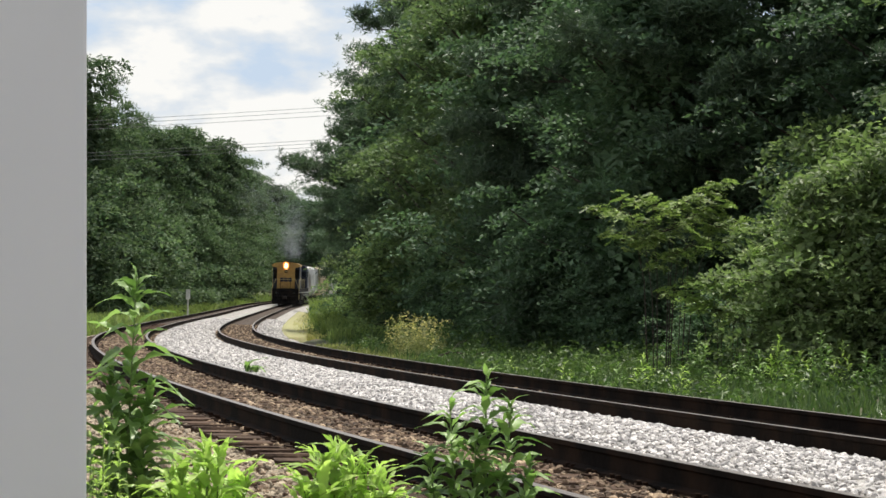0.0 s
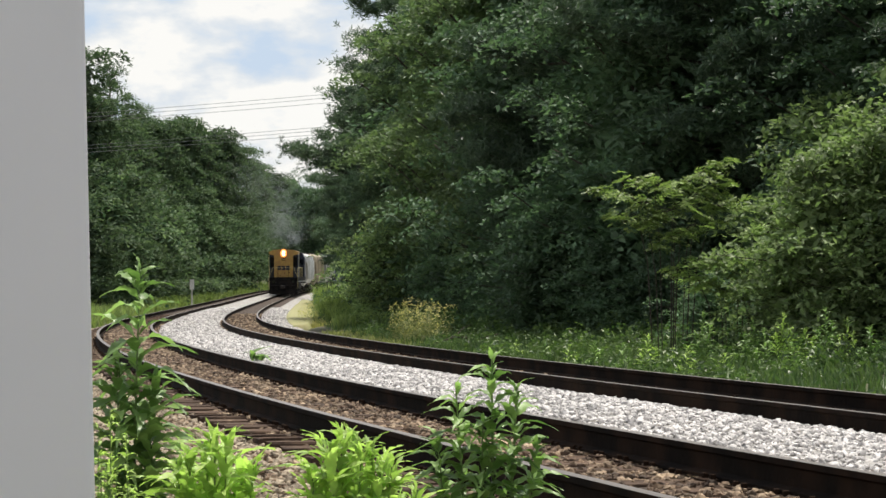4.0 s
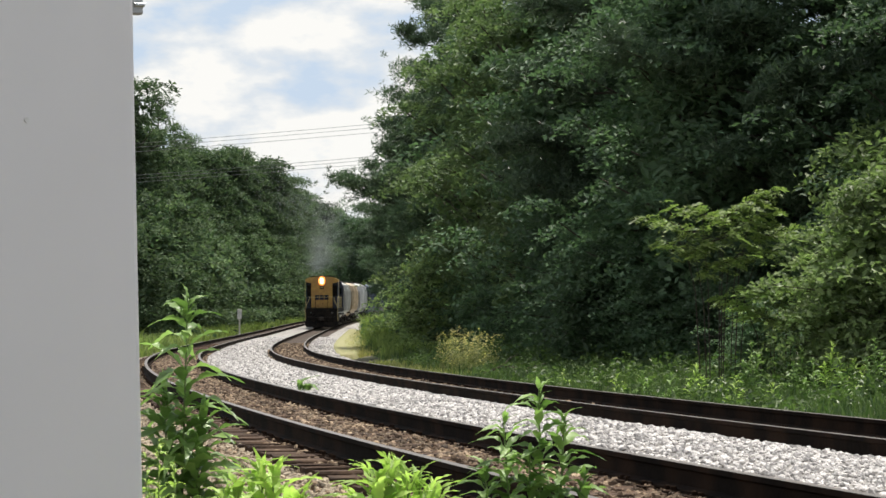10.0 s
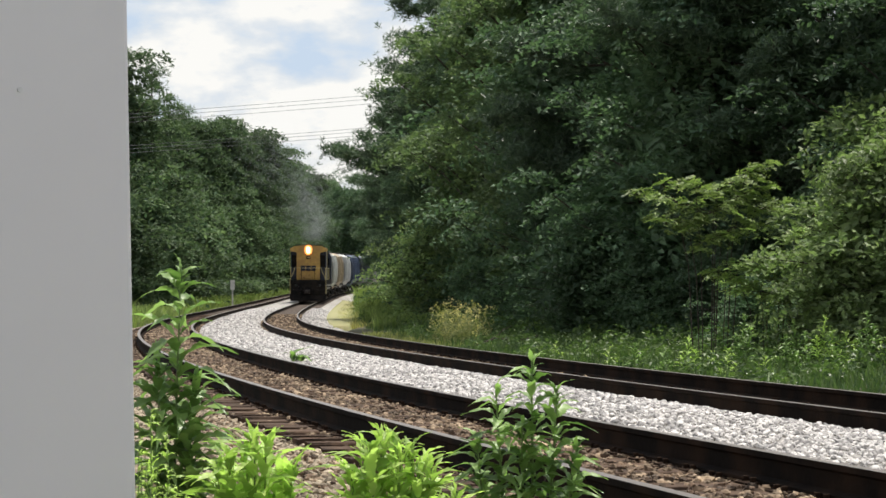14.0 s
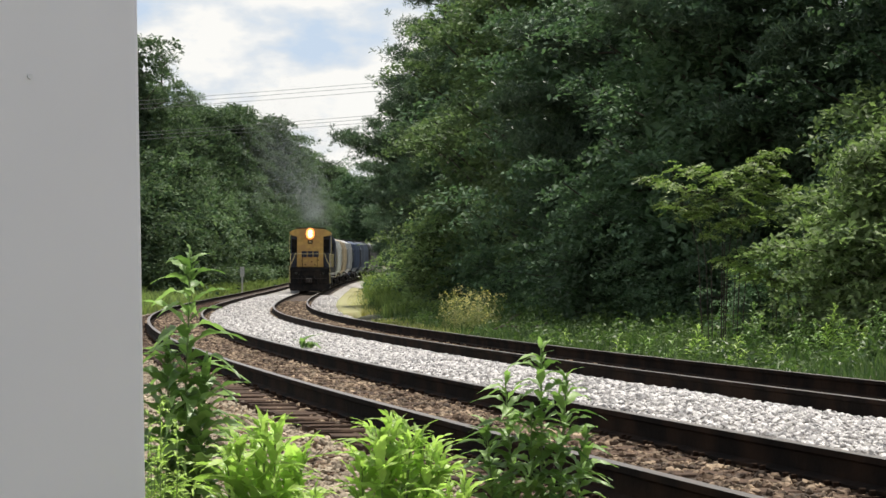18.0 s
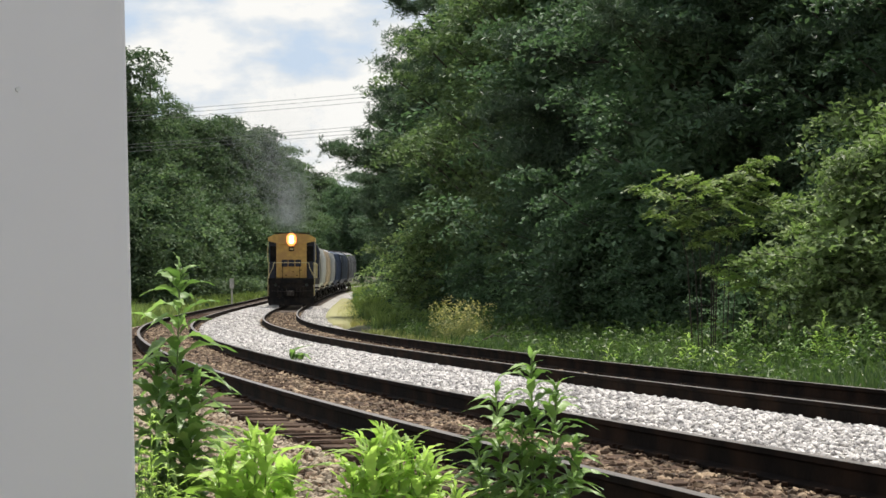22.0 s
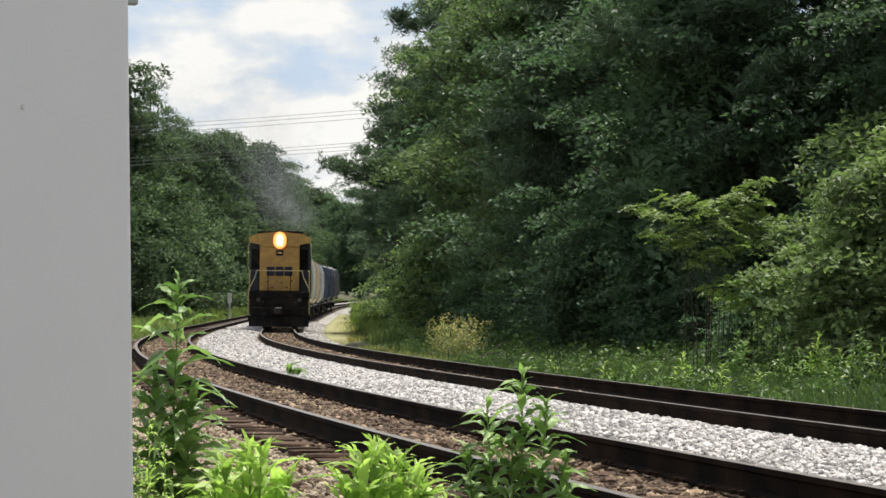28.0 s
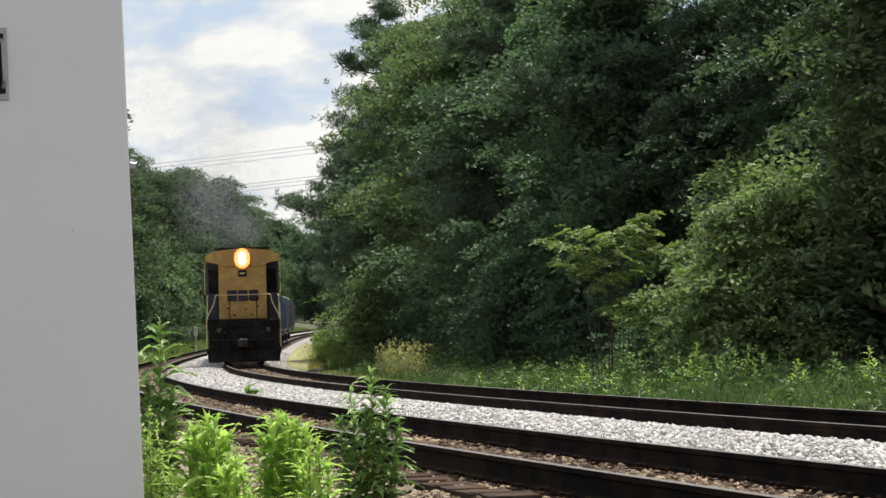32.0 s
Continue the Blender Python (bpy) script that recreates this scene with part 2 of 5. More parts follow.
def leaves(centres, sizes, rng, width=0.5, up=0.4, fold=0.12, outward=None):
    """One folded four-cornered leaf at each centre, turned at random, with its face inclined to the sky."""
    n = len(centres)
    d = rng.normal(size=(n, 3))
    d[:, 2] *= 0.55
    d /= np.linalg.norm(d, axis=1)[:, None]
    nm = rng.normal(size=(n, 3))
    nm[:, 2] = np.abs(nm[:, 2]) + up
    if outward is not None:
        nm += outward
    side = np.cross(d, nm)
    side /= np.linalg.norm(side, axis=1)[:, None] + 1e-9
    nm = np.cross(side, d)
    s = np.asarray(sizes).reshape(-1, 1)
    base = centres - d * s * 0.5
    tip = centres + d * s * 0.5
    mid = centres + nm * s * fold
    v = np.stack([base, mid + side * s * width * 0.5, tip, mid - side * s * width * 0.5], 1).reshape(-1, 3)
    f = np.arange(4 * n).reshape(-1, 4)
    return v, f


# ---- the line of the railway ----
GAP = 4.104          # between the centres of the two tracks
KNOTS_S = (-60.0, 0.0, 12.0, 25.0, 40.0, 60.0, 85.0, 120.0, 170.0, 240.0, 330.0, 700.0)
KNOTS_K = (-0.00359, -0.00302, -0.00288, -0.00244, -0.00195, -0.00169, -0.00085, -0.00051, -0.00018, -0.0012, 0.0, 0.0)
STEP = 1.0
S_ALL = np.arange(-60.0, 700.01, STEP)
_k = np.interp(S_ALL, KNOTS_S, KNOTS_K)
_i0 = int(round(60.0 / STEP))
_th = np.concatenate([[0], np.cumsum((_k[1:] + _k[:-1]) / 2 * STEP)])
_th = _th - _th[_i0] + 1.81075
_cx = np.concatenate([[0], np.cumsum((np.cos(_th)[1:] + np.cos(_th)[:-1]) / 2 * STEP)])
_cy = np.concatenate([[0], np.cumsum((np.sin(_th)[1:] + np.sin(_th)[:-1]) / 2 * STEP)])
LINE = np.stack([_cx - _cx[_i0] + 4.345, _cy - _cy[_i0] + 17.018], 1)
LEFT = np.stack([-np.sin(_th), np.cos(_th)], 1)


def grade(y):
    """The height of the rails, which climb gently far off."""
    u = np.clip(np.asarray(y) - 65.0, 0, 165)
    return 4.84e-5 * (u * u + 330.0 * np.clip(np.asarray(y) - 230.0, 0, 400))


def on_line(s, v=0.0, z=0.0):
    """A place s metres along the far track's centre, v metres to its left, z over the rails."""
    x, y = np.interp(s, S_ALL, LINE[:, 0]), np.interp(s, S_ALL, LINE[:, 1])
    nx, ny = np.interp(s, S_ALL, LEFT[:, 0]), np.interp(s, S_ALL, LEFT[:, 1])
    return Vector((x + nx * v, y + ny * v, float(grade(y)) + z))


def heading(s):
    return float(np.interp(s, S_ALL, _th))


def along(x, y):
    """The nearest s and the offset v to the left, for arrays of places."""
    x, y = np.asarray(x, float).ravel(), np.asarray(y, float).ravel()
    best, bs, bv = np.full(len(x), 1e18), np.zeros(len(x)), np.zeros(len(x))
    for i in range(0, min(len(S_ALL), 560)):
        dx, dy = x - LINE[i, 0], y - LINE[i, 1]
        d = dx * dx + dy * dy
        k = d < best
        best[k], bs[k] = d[k], S_ALL[i]
        across = dx * LEFT[i, 0] + dy * LEFT[i, 1]
        far = d > across * across + 9.0          # past the ends of the line
        bv[k] = np.where(far, np.sign(across) * np.sqrt(d), across)[k]
    return bs, bv


BED_V = (-3.0, -2.2, -1.5, -0.8, 0.0, 0.85, 1.15, 1.6, 2.3, 2.85, 3.2, 4.1, 5.0, 5.5, 6.1, 6.8, 7.6)
BED_Z = (-0.62, -0.36, -0.21, -0.215, -0.215, -0.21, -0.12, -0.09, -0.09, -0.12, -0.212, -0.215, -0.222, -0.275, -0.40, -0.56, -0.70)
LAND_V = (-400, -60, -20, -11, -6.0, -3.0, -2.4, 7.0, 8.0, 11.0, 15.0, 30, 60, 400)
LAND_Z = (2.0, 1.5, 0.8, 0.2, -0.30, -0.45, -0.75, -0.85, -0.62, -0.52, 0.5, 1.2, 1.6, 2.0)


def land_z(x, y):
    s, v = along(x, y)
    z = np.interp(v, LAND_V, LAND_Z) + grade(np.asarray(y, float).ravel())
    return z


def spot(x, y):
    return Vector((x, y, float(land_z([x], [y])[0])))


# ---- ground ----
def spaced(limits, fine, far):
    lo, hi = limits
    a = list(np.arange(lo, hi, fine))
    step, x, y = fine, lo, hi
    left, right = [], []
    while x > -far or y < far:
        step *= 1.35
        x, y = x - step, y + step
        left.append(max(x, -far)), right.append(min(y, far))
    return np.array(sorted(set(left)) + a + sorted(set(right)))


gx, gy = spaced((-30, 22), 0.8, 2500.0), spaced((-14, 150), 1.3, 2500.0)
mx_, my_ = np.meshgrid(gx, gy)
gz = land_z(mx_, my_).reshape(mx_.shape)
rough_ = np.array([noise.noise(Vector((x * 0.35, y * 0.35, 0))) for x, y in zip(mx_.ravel(), my_.ravel())]).reshape(mx_.shape)
gz = gz + 0.07 * rough_
nx_, ny_ = len(gx), len(gy)
idx = np.arange(nx_ * ny_).reshape(ny_, nx_)
gf = np.stack([idx[:-1, :-1], idx[:-1, 1:], idx[1:, 1:], idx[1:, :-1]], -1).reshape(-1, 4)
ground = raw("ground", np.stack([mx_, my_, gz], -1).reshape(-1, 3), gf, M_GROUND, smooth=True)
tagged(ground, "dark soil with leaf litter and green growth", "ground", kind="structure")


def sweep(profile, s0, s1, v=0.0, z=0.0, step=0.5, closed=True):
    """A profile of (sideways, up) drawn along the line from s0 to s1."""
    ss = np.arange(s0, s1 + 1e-6, step)
    n = len(profile)
    vs = []
    for s in ss:
        x, y = np.interp(s, S_ALL, LINE[:, 0]), np.interp(s, S_ALL, LINE[:, 1])
        lx, ly = np.interp(s, S_ALL, LEFT[:, 0]), np.interp(s, S_ALL, LEFT[:, 1])
        g = float(grade(y)) + z
        for a, b in profile:
            vs.append((x + lx * (v + a), y + ly * (v + a), g + b))
    fs = []
    m = n if closed else n - 1
    for i in range(len(ss) - 1):
        for k in range(m):
            k2 = (k + 1) % n
            fs.append((i * n + k2, i * n + k, (i + 1) * n + k, (i + 1) * n + k2))
    return vs, fs


bed_v, bed_f = sweep(list(zip(BED_V, BED_Z)), -45, 420, step=1.0, closed=False)
bed = raw("ballast_bed", bed_v, bed_f, M_BED_WHITE, smooth=True)
bed.data.materials.append(M_BED_BROWN)
bed.data.materials.append(material("tan_ballast_bed", (0.26, 0.21, 0.155), 0.95, dark=0.45, scale=24.0, bump=0.9))
cols = len(BED_V) - 1
brown = [1 if k in (2, 3, 4, 10, 11, 12) else 2 if k > 12 else 0 for k in range(cols)]
bed.data.polygons.foreach_set("material_index", np.array(brown * (len(bed_f) // cols), dtype=np.int32))
tagged(bed, "raised bed of pale and rust-stained crushed stone", "ballast", kind="structure")


M_DRYSOIL = material("dry_tan_earth", (0.33, 0.30, 0.15), 0.95, dark=0.75, scale=6.0, bump=0.3, second=(0.26, 0.27, 0.11), mix_scale=1.0)
M_OLIVE = leaf_material("olive_leaves", (0.096, 0.146, 0.067), (0.186, 0.246, 0.118), 0.38, rough=0.5, gloss=0.25, spread=0.45)
M_VERGE = leaf_material("verge_leaves", (0.045, 0.095, 0.028), (0.17, 0.25, 0.075), 0.40, rough=0.45)
M_WHITE_METAL = material("bright_screw_metal", (0.8, 0.8, 0.8), 0.35, metal=0.2)


# ---- tracks ----
RAIL_PROFILE = [(-0.037, 0.0), (0.037, 0.0), (0.037, -0.035), (0.010, -0.05), (0.008, -0.148), (0.068, -0.168), (0.068, -0.186),
                (-0.068, -0.186), (-0.068, -0.168), (-0.008, -0.148), (-0.010, -0.05), (-0.037, -0.035)]


def build_track(name, v, s0, s1, label):
    track = thing(name, label, "railway track", "railway tracks", "structure")
    for side in (-0.7525, 0.7525):
        vs, fs = sweep(RAIL_PROFILE, s0, 420, v + side, step=1.0)
        rail = raw("rail", vs, fs, M_RAIL, track, "rusty steel rail, sides coloured near black as in shade, worn bright top")
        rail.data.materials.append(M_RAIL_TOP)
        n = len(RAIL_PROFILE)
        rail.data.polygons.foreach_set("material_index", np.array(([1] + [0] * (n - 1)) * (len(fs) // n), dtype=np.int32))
    protos = []
    for k in range(4):
        bm = box_bm(2.55, 0.225, 0.18, (0, 0, -0.373), 0.012)
        for vert in bm.verts:
            vert.co.x += random.uniform(-0.03, 0.03) * (abs(vert.co.x) > 1.2)
            vert.co.z += random.uniform(-0.008, 0.008)
        me = bpy.data.meshes.new("sleeper")
        bm.to_mesh(me)
        bm.free()
        me.materials.append(M_SLEEPER)
        protos.append(me)
    pm = bpy.data.meshes.new("tie_plate")
    bm = box_bm(0.30, 0.19, 0.014, (0, 0, -0.198), 0.004)
    for sx, sy in ((-0.09, -0.06), (0.09, 0.06), (-0.09, 0.06), (0.09, -0.06)):
        add_box(bm, 0.035, 0.03, 0.035, (sx, sy, -0.188), 0.006)
    bm.to_mesh(pm)
    bm.free()
    pm.materials.append(M_RAIL)
    s = s0
    while s < s1:
        ob = new("sleeper", random.choice(protos))
        ob.parent = track
        p = on_line(s, v)
        ob.matrix_basis = pose(p.x + random.uniform(-.03, .03), p.y, p.z + random.uniform(-0.01, 0.004), 0, 0, math.degrees(heading(s)) - 90 + random.uniform(-1.2, 1.2))
        if -12 < s < 44:
            for side in (-0.7525, 0.7525):
                pl = new("tie_plate", pm)
                pl.parent = ob
                pl.matrix_basis = pose(side, 0, 0)
        s += 0.50


build_track("track_far", 0.0, -42, 107, "far curved railway track with rusty rails on timber sleepers")
build_track("track_near", GAP, -42, 107, "near curved railway track with rusty rails on timber sleepers")


# ---- ballast stones ----
def icosa():
    t = (1 + 5 ** 0.5) / 2
    v = np.array([(-1, t, 0), (1, t, 0), (-1, -t, 0), (1, -t, 0), (0, -1, t), (0, 1, t), (0, -1, -t), (0, 1, -t), (t, 0, -1), (t, 0, 1), (-t, 0, -1), (-t, 0, 1)], float)
    f = np.array([(0, 11, 5), (0, 5, 1), (0, 1, 7), (0, 7, 10), (0, 10, 11), (1, 5, 9), (5, 11, 4), (11, 10, 2), (10, 7, 6), (7, 1, 8),
                  (3, 9, 4), (3, 4, 2), (3, 2, 6), (3, 6, 8), (3, 8, 9), (4, 9, 5), (2, 4, 11), (6, 2, 10), (8, 6, 7), (9, 8, 1)])
    return v / np.linalg.norm(v[0]), f


def stones(name, regions, size, mat, label, seed):
    """Angular broken stones strewn over stretches of the bed: (s0, s1, v0, v1, stones per square metre)."""
    rng = np.random.default_rng(seed)
    pos, big = [], []
    for s0, s1, v0, v1, dens, *rise in regions:
        n = int((s1 - s0) * (v1 - v0) * dens)
        s, v = rng.uniform(s0, s1, n), rng.uniform(v0, v1, n)
        x = np.interp(s, S_ALL, LINE[:, 0]) + np.interp(s, S_ALL, LEFT[:, 0]) * v
        y = np.interp(s, S_ALL, LINE[:, 1]) + np.interp(s, S_ALL, LEFT[:, 1]) * v
        z = np.interp(v, BED_V, BED_Z) + grade(y) + rng.uniform(-0.012, 0.022, n) + sum(rise)
        pos.append(np.stack([x, y, z], 1))
        big.append(size * rng.uniform(0.6, 1.35, n) * (320 / dens) ** 0.25)
    pos, big = np.concatenate(pos), np.concatenate(big)
    bv, bf = icosa()
    n = len(pos)
    shape = bv[None] * rng.uniform(0.58, 1.28, (n, 12, 1))
    shape *= np.stack([rng.uniform(0.8, 1.25, n), rng.uniform(0.7, 1.1, n), rng.uniform(0.55, 0.9, n)], 1)[:, None]
    a = rng.uniform(0, 6.283, n)
    ca, sa_ = np.cos(a)[:, None], np.sin(a)[:, None]
    rx = shape[:, :, 0] * ca - shape[:, :, 1] * sa_
    ry = shape[:, :, 0] * sa_ + shape[:, :, 1] * ca
    v = np.stack([rx, ry, shape[:, :, 2]], 2) * big[:, None, None] + pos[:, None]
    f = bf[None] + (np.arange(n) * 12)[:, None, None]
    ob = raw(name, v.reshape(-1, 3), f.reshape(-1, 3), mat)
    return tagged(ob, label, "ballast", kind="stuff")


stones("pale_ballast", [(-42, -14, 0.95, 3.1, 60), (-14, 4, 0.95, 3.1, 420), (4, 24, 0.95, 3.1, 330), (24, 60, 0.95, 3.1, 110), (60, 130, 0.95, 3.1, 24), (40, 140, -2.4, -0.95, 26), (-14, 40, -2.0, -0.95, 45)], 0.0270, M_STONE_WHITE,
       "pale grey broken limestone heaped between the tracks", 3)
stones("rusty_ballast", [(-42, -14, 3.1, 5.75, 45), (-42, -12, -0.9, 0.9, 40), (-14, 6, 3.1, 5.75, 260), (6, 30, 3.1, 5.75, 170), (30, 70, 3.1, 5.6, 50), (-12, 50, -0.9, 0.9, 70), (50, 110, -0.9, 0.9, 18)], 0.026, M_STONE_BROWN,
       "rust-stained brown stones between the rails", 4)
stones("tan_ballast", [(-42, -14, 5.3, 7.3, 60), (-14, 2, 5.3, 7.3, 330), (2, 24, 5.3, 7.3, 330), (24, 60, 5.4, 7.0, 70)], 0.030, M_STONE_TAN, "tan and grey loose stones on the track shoulder", 5)


# ---- trees ----
def grow(name, parent, rng, trunk, limbs, mat):
    vs, fs, base = [], [], 0
    for pts, radii in [trunk] + limbs:
        v, f = tube_arrays(pts, radii, 7 if pts is trunk[0] else 5)
        vs += [tuple(p) for p in v]
        fs += [tuple(i + base for i in q) for q in f]
        base = len(vs)
    return raw(name, vs, fs, mat, parent, smooth=True)


def broadleaf(name, label, category, h, r, n_leaf, size, mat, seed, low=0.2, limbs_n=16, trunk_r=0.16, group="", clump=(0.22, 0.40), sprays=4, core=0.3, flat=0.34):
    """A tree or shrub: spreading limbs that carry flat, drooping sprays of leaves with dark gaps between, round a leafy core."""
    rng = np.random.default_rng(seed)
    tree = thing(name, label, category, group)
    top = np.array([rng.normal(0, 0.05 * h), rng.normal(0, 0.05 * h), h * 0.9])
    pts = [np.zeros(3) - [0, 0, 0.3], top * 0.3 + rng.normal(0, 0.01 * h, 3) * [1, 1, 0], top * 0.6 + rng.normal(0, 0.02 * h, 3) * [1, 1, 0], top]
    limbs, hubs = [], []
    for i in range(limbs_n):
        u = low + (0.97 - low) * (i + rng.uniform(0, 1)) / limbs_n
        a = i * 2.4 + rng.uniform(-0.5, 0.5)
        reach = r * (1.0 - 0.62 * max(0, (u - 0.5) / 0.5)) * rng.uniform(0.6, 1.12)
        p0 = top * u
        p2 = p0 + np.array([math.cos(a) * reach, math.sin(a) * reach, rng.uniform(0.0, 0.16) * h])
        p1 = (p0 + p2) / 2 + np.array([0, 0, -0.03 * h])
        limbs.append(([p0, p1, p2], [trunk_r * 0.4 * (1 - u * 0.6), trunk_r * 0.22, trunk_r * 0.07]))
        for k in range(sprays):
            q = 1.05 - 0.62 * k / sprays + rng.uniform(-0.08, 0.08)
            hubs.append((p0 + (p2 - p0) * q + rng.normal(0, 0.10 * r, 3) * [1, 1, 0.8], r * rng.uniform(*clump), a))
    for k in range(3):
        hubs.append((top + rng.normal(0, 0.12 * r, 3) + [0, 0, 0.1 * r], r * clump[1], rng.uniform(0, 6.28)))
    grow("trunk", tree, rng, (pts, [trunk_r, trunk_r * 0.8, trunk_r * 0.5, trunk_r * 0.1]), limbs, M_BARK)
    c = np.array([q for q, _, _ in hubs])
    rs = np.array([q for _, q, _ in hubs])
    an = np.array([q for _, _, q in hubs])
    n1 = int(n_leaf * (1 - core))
    pick = rng.choice(len(hubs), n1, p=rs ** 2 / (rs ** 2).sum())
    b, q = rng.uniform(0, 6.283, n1), np.sqrt(rng.uniform(0, 1, n1)) * (1 + 0.25 * np.sin(3 * rng.uniform(0, 6.283, n1)))
    dx, dy = q * np.cos(b), q * np.sin(b)
    tilt = rng.uniform(-0.05, 0.55, len(hubs))[pick]
    out_x, out_y = np.cos(an[pick]), np.sin(an[pick])
    dz = flat * rng.normal(0, 0.55, n1) - tilt * (dx * out_x + dy * out_y) - 0.25 * q * q
    cen = c[pick] + np.stack([dx, dy, dz], 1) * rs[pick][:, None]
    nm = np.stack([0.35 * out_x, 0.35 * out_y, 0 * out_x + 0.9], 1)
    n2 = n_leaf - n1                                     # the shaded core
    u2, b2 = rng.uniform(low * 0.8, 0.92, n2), rng.uniform(0, 6.283, n2)
    q2 = 0.62 * r * np.sqrt(rng.uniform(0, 1, n2)) * (1.0 - 0.6 * np.clip((u2 - 0.5) / 0.5, 0, 1))
    c2 = top[None] * u2[:, None] + np.stack([q2 * np.cos(b2), q2 * np.sin(b2), 0.05 * h * np.ones(n2)], 1)
    cen = np.concatenate([cen, c2])
    nm = np.concatenate([nm, np.stack([np.cos(b2), np.sin(b2), 0.3 + 0 * b2], 1)])
    cen[:, 2] = np.maximum(cen[:, 2], 0.05)
    sizes = size * np.concatenate([rng.uniform(0.6, 1.35, n1), rng.uniform(1.3, 2.1, n2)])
    v, f = leaves(cen, sizes, rng, 0.55, 0.5, outward=nm * 1.3)
    raw("crown", v, f, mat, tree)
    return tree


def pine(name, label, category, h, r, n_tuft, size, mat, seed, low=0.25, blades=9, group="", trunk_r=0.2):
    """A pine: a straight trunk, spreading branches, and separate pads of long needle tufts along their outer halves."""
    rng = np.random.default_rng(seed)
    tree = thing(name, label, category, group)
    lean = rng.normal(0, 0.015 * h, 2)
    axis = lambda u: np.array([lean[0] * u, lean[1] * u, h * u])
    limbs, pads, wide = [], [], []
    k, u = 0, low
    while u < 0.985:
        t = (u - low) / (1 - low)
        reach = r * (0.8 + 1.6 * t if t < 0.25 else 1.24 * ((1 - t) / 0.75) ** 0.95 + 0.10) * rng.uniform(0.7, 1.08)
        a = k * 2.39 + rng.uniform(-0.5, 0.5)
        p0 = axis(u)
        p2 = p0 + np.array([math.cos(a) * reach, math.sin(a) * reach, reach * rng.uniform(-0.05, 0.30)])
        p1 = (p0 + p2) / 2 - np.array([0, 0, 0.07 * reach])
        limbs.append(([p0, p1, p2], [0.05, 0.035, 0.012]))
        for m in range(max(2, int(reach * 1.9))):
            q = 1.03 - 0.72 * m / max(2, int(reach * 1.9))
            side = np.array([-math.sin(a), math.cos(a), 0]) * rng.normal(0, 0.16 * reach * q)
            pads.append(p0 + (p2 - p0) * q + side + [0, 0, rng.normal(0.05, 0.08)])
            wide.append(rng.uniform(0.24, 0.46))
        u += 0.46 / h
        k += 1
    grow("trunk", tree, rng, ([axis(-0.02), axis(0.3), axis(0.65), axis(1)], [trunk_r, trunk_r * 0.8, trunk_r * 0.45, 0.03]), limbs, M_BARK)
    pick = rng.choice(len(pads), n_tuft)
    cen = np.array(pads)[pick] + rng.normal(0, 1, (n_tuft, 3)) * np.array(wide)[pick][:, None] * np.array([1, 1, 0.5])
    d = rng.normal(size=(n_tuft * blades, 3))
    d[:, 2] = d[:, 2] * 0.7 + 0.45
    d /= np.linalg.norm(d, axis=1)[:, None]
    c = np.repeat(cen, blades, 0)
    s = (size * rng.uniform(0.7, 1.25, len(c)))[:, None]
    side = np.cross(d, rng.normal(size=d.shape))
    side /= np.linalg.norm(side, axis=1)[:, None]
    v = np.stack([c, c + d * s * 0.5 + side * s * 0.068, c + d * s, c + d * s * 0.5 - side * s * 0.068], 1).reshape(-1, 3)
    raw("crown", v, np.arange(len(v)).reshape(-1, 4), mat, tree)
    return tree


def put(ob, x, y, turn=0.0, size=1.0, sink=0.05):
    """Sets a thing on the ground."""
    p = spot(x, y)
    ob.matrix_basis = pose(p.x, p.y, p.z - sink, 0, 0, turn) @ Matrix.Scale(size, 4)
    return ob


def put_copy(ob, x, y, turn=0.0, size=1.0, sink=0.05):
    p = spot(x, y)
    c = copy_thing(ob, pose(p.x, p.y, p.z - sink, 0, 0, turn))
    c.scale = (size, size, size)
    return c


STEPS_Y = (4.0, 10.0, 16.0, 21.0, 26.0, 34.0, 42.0, 55.0, 68.0, 82.0, 96.0, 111.0, 900.0)
STEPS_D = (1.9, 4.52, 7.02, 9.01, 10.97, 14.0, 17.0, 21.5, 26.15, 31.05, 35.8, 41.0, 333.3)


def aim(px, d):
    """A place ahead of the camera's post, d paces of about 2.5 metres off, towards a bearing px along the picture's width."""
    far = float(np.interp(d, STEPS_D, STEPS_Y))
    return (px - 784) / 3780 * far, far


def shrink(y):
    """How much smaller things stand close by, by their distance y."""
    return y / 2.7 / float(np.interp(y, STEPS_Y, STEPS_D))


rt = random.Random(11)
edge, deep, low_growth = "wood's edge beside the tracks", "wood beside the tracks", "undergrowth"
T_OAK = broadleaf("broadleaf_tree", "tall dark green broadleaf tree at the wood's edge", "tree", 13.0, 4.2, 30000, 0.21, M_OAK, 21, 0.08, 40, 0.22, edge, (0.18, 0.32), 3, 0.3, 0.2)
T_OAK2 = broadleaf("broadleaf_tree", "dense dark green broadleaf tree in the wood", "tree", 11.0, 3.6, 26000, 0.19, M_OAK, 22, 0.05, 40, 0.18, edge, (0.18, 0.32), 3, 0.3, 0.2)
T_OLIVE = broadleaf("broadleaf_tree", "light olive-green broadleaf tree at the wood's edge", "tree", 12.5, 3.2, 25000, 0.19, M_OLIVE, 28, 0.08, 40, 0.2, edge, (0.18, 0.32), 3, 0.3, 0.2)
T_BACK = broadleaf("broadleaf_tree", "tall shaded broadleaf tree deep in the wood", "tree", 15.0, 5.0, 15000, 0.32, M_OAK, 27, 0.06, 36, 0.25, deep, (0.16, 0.3), 4, 0.5)
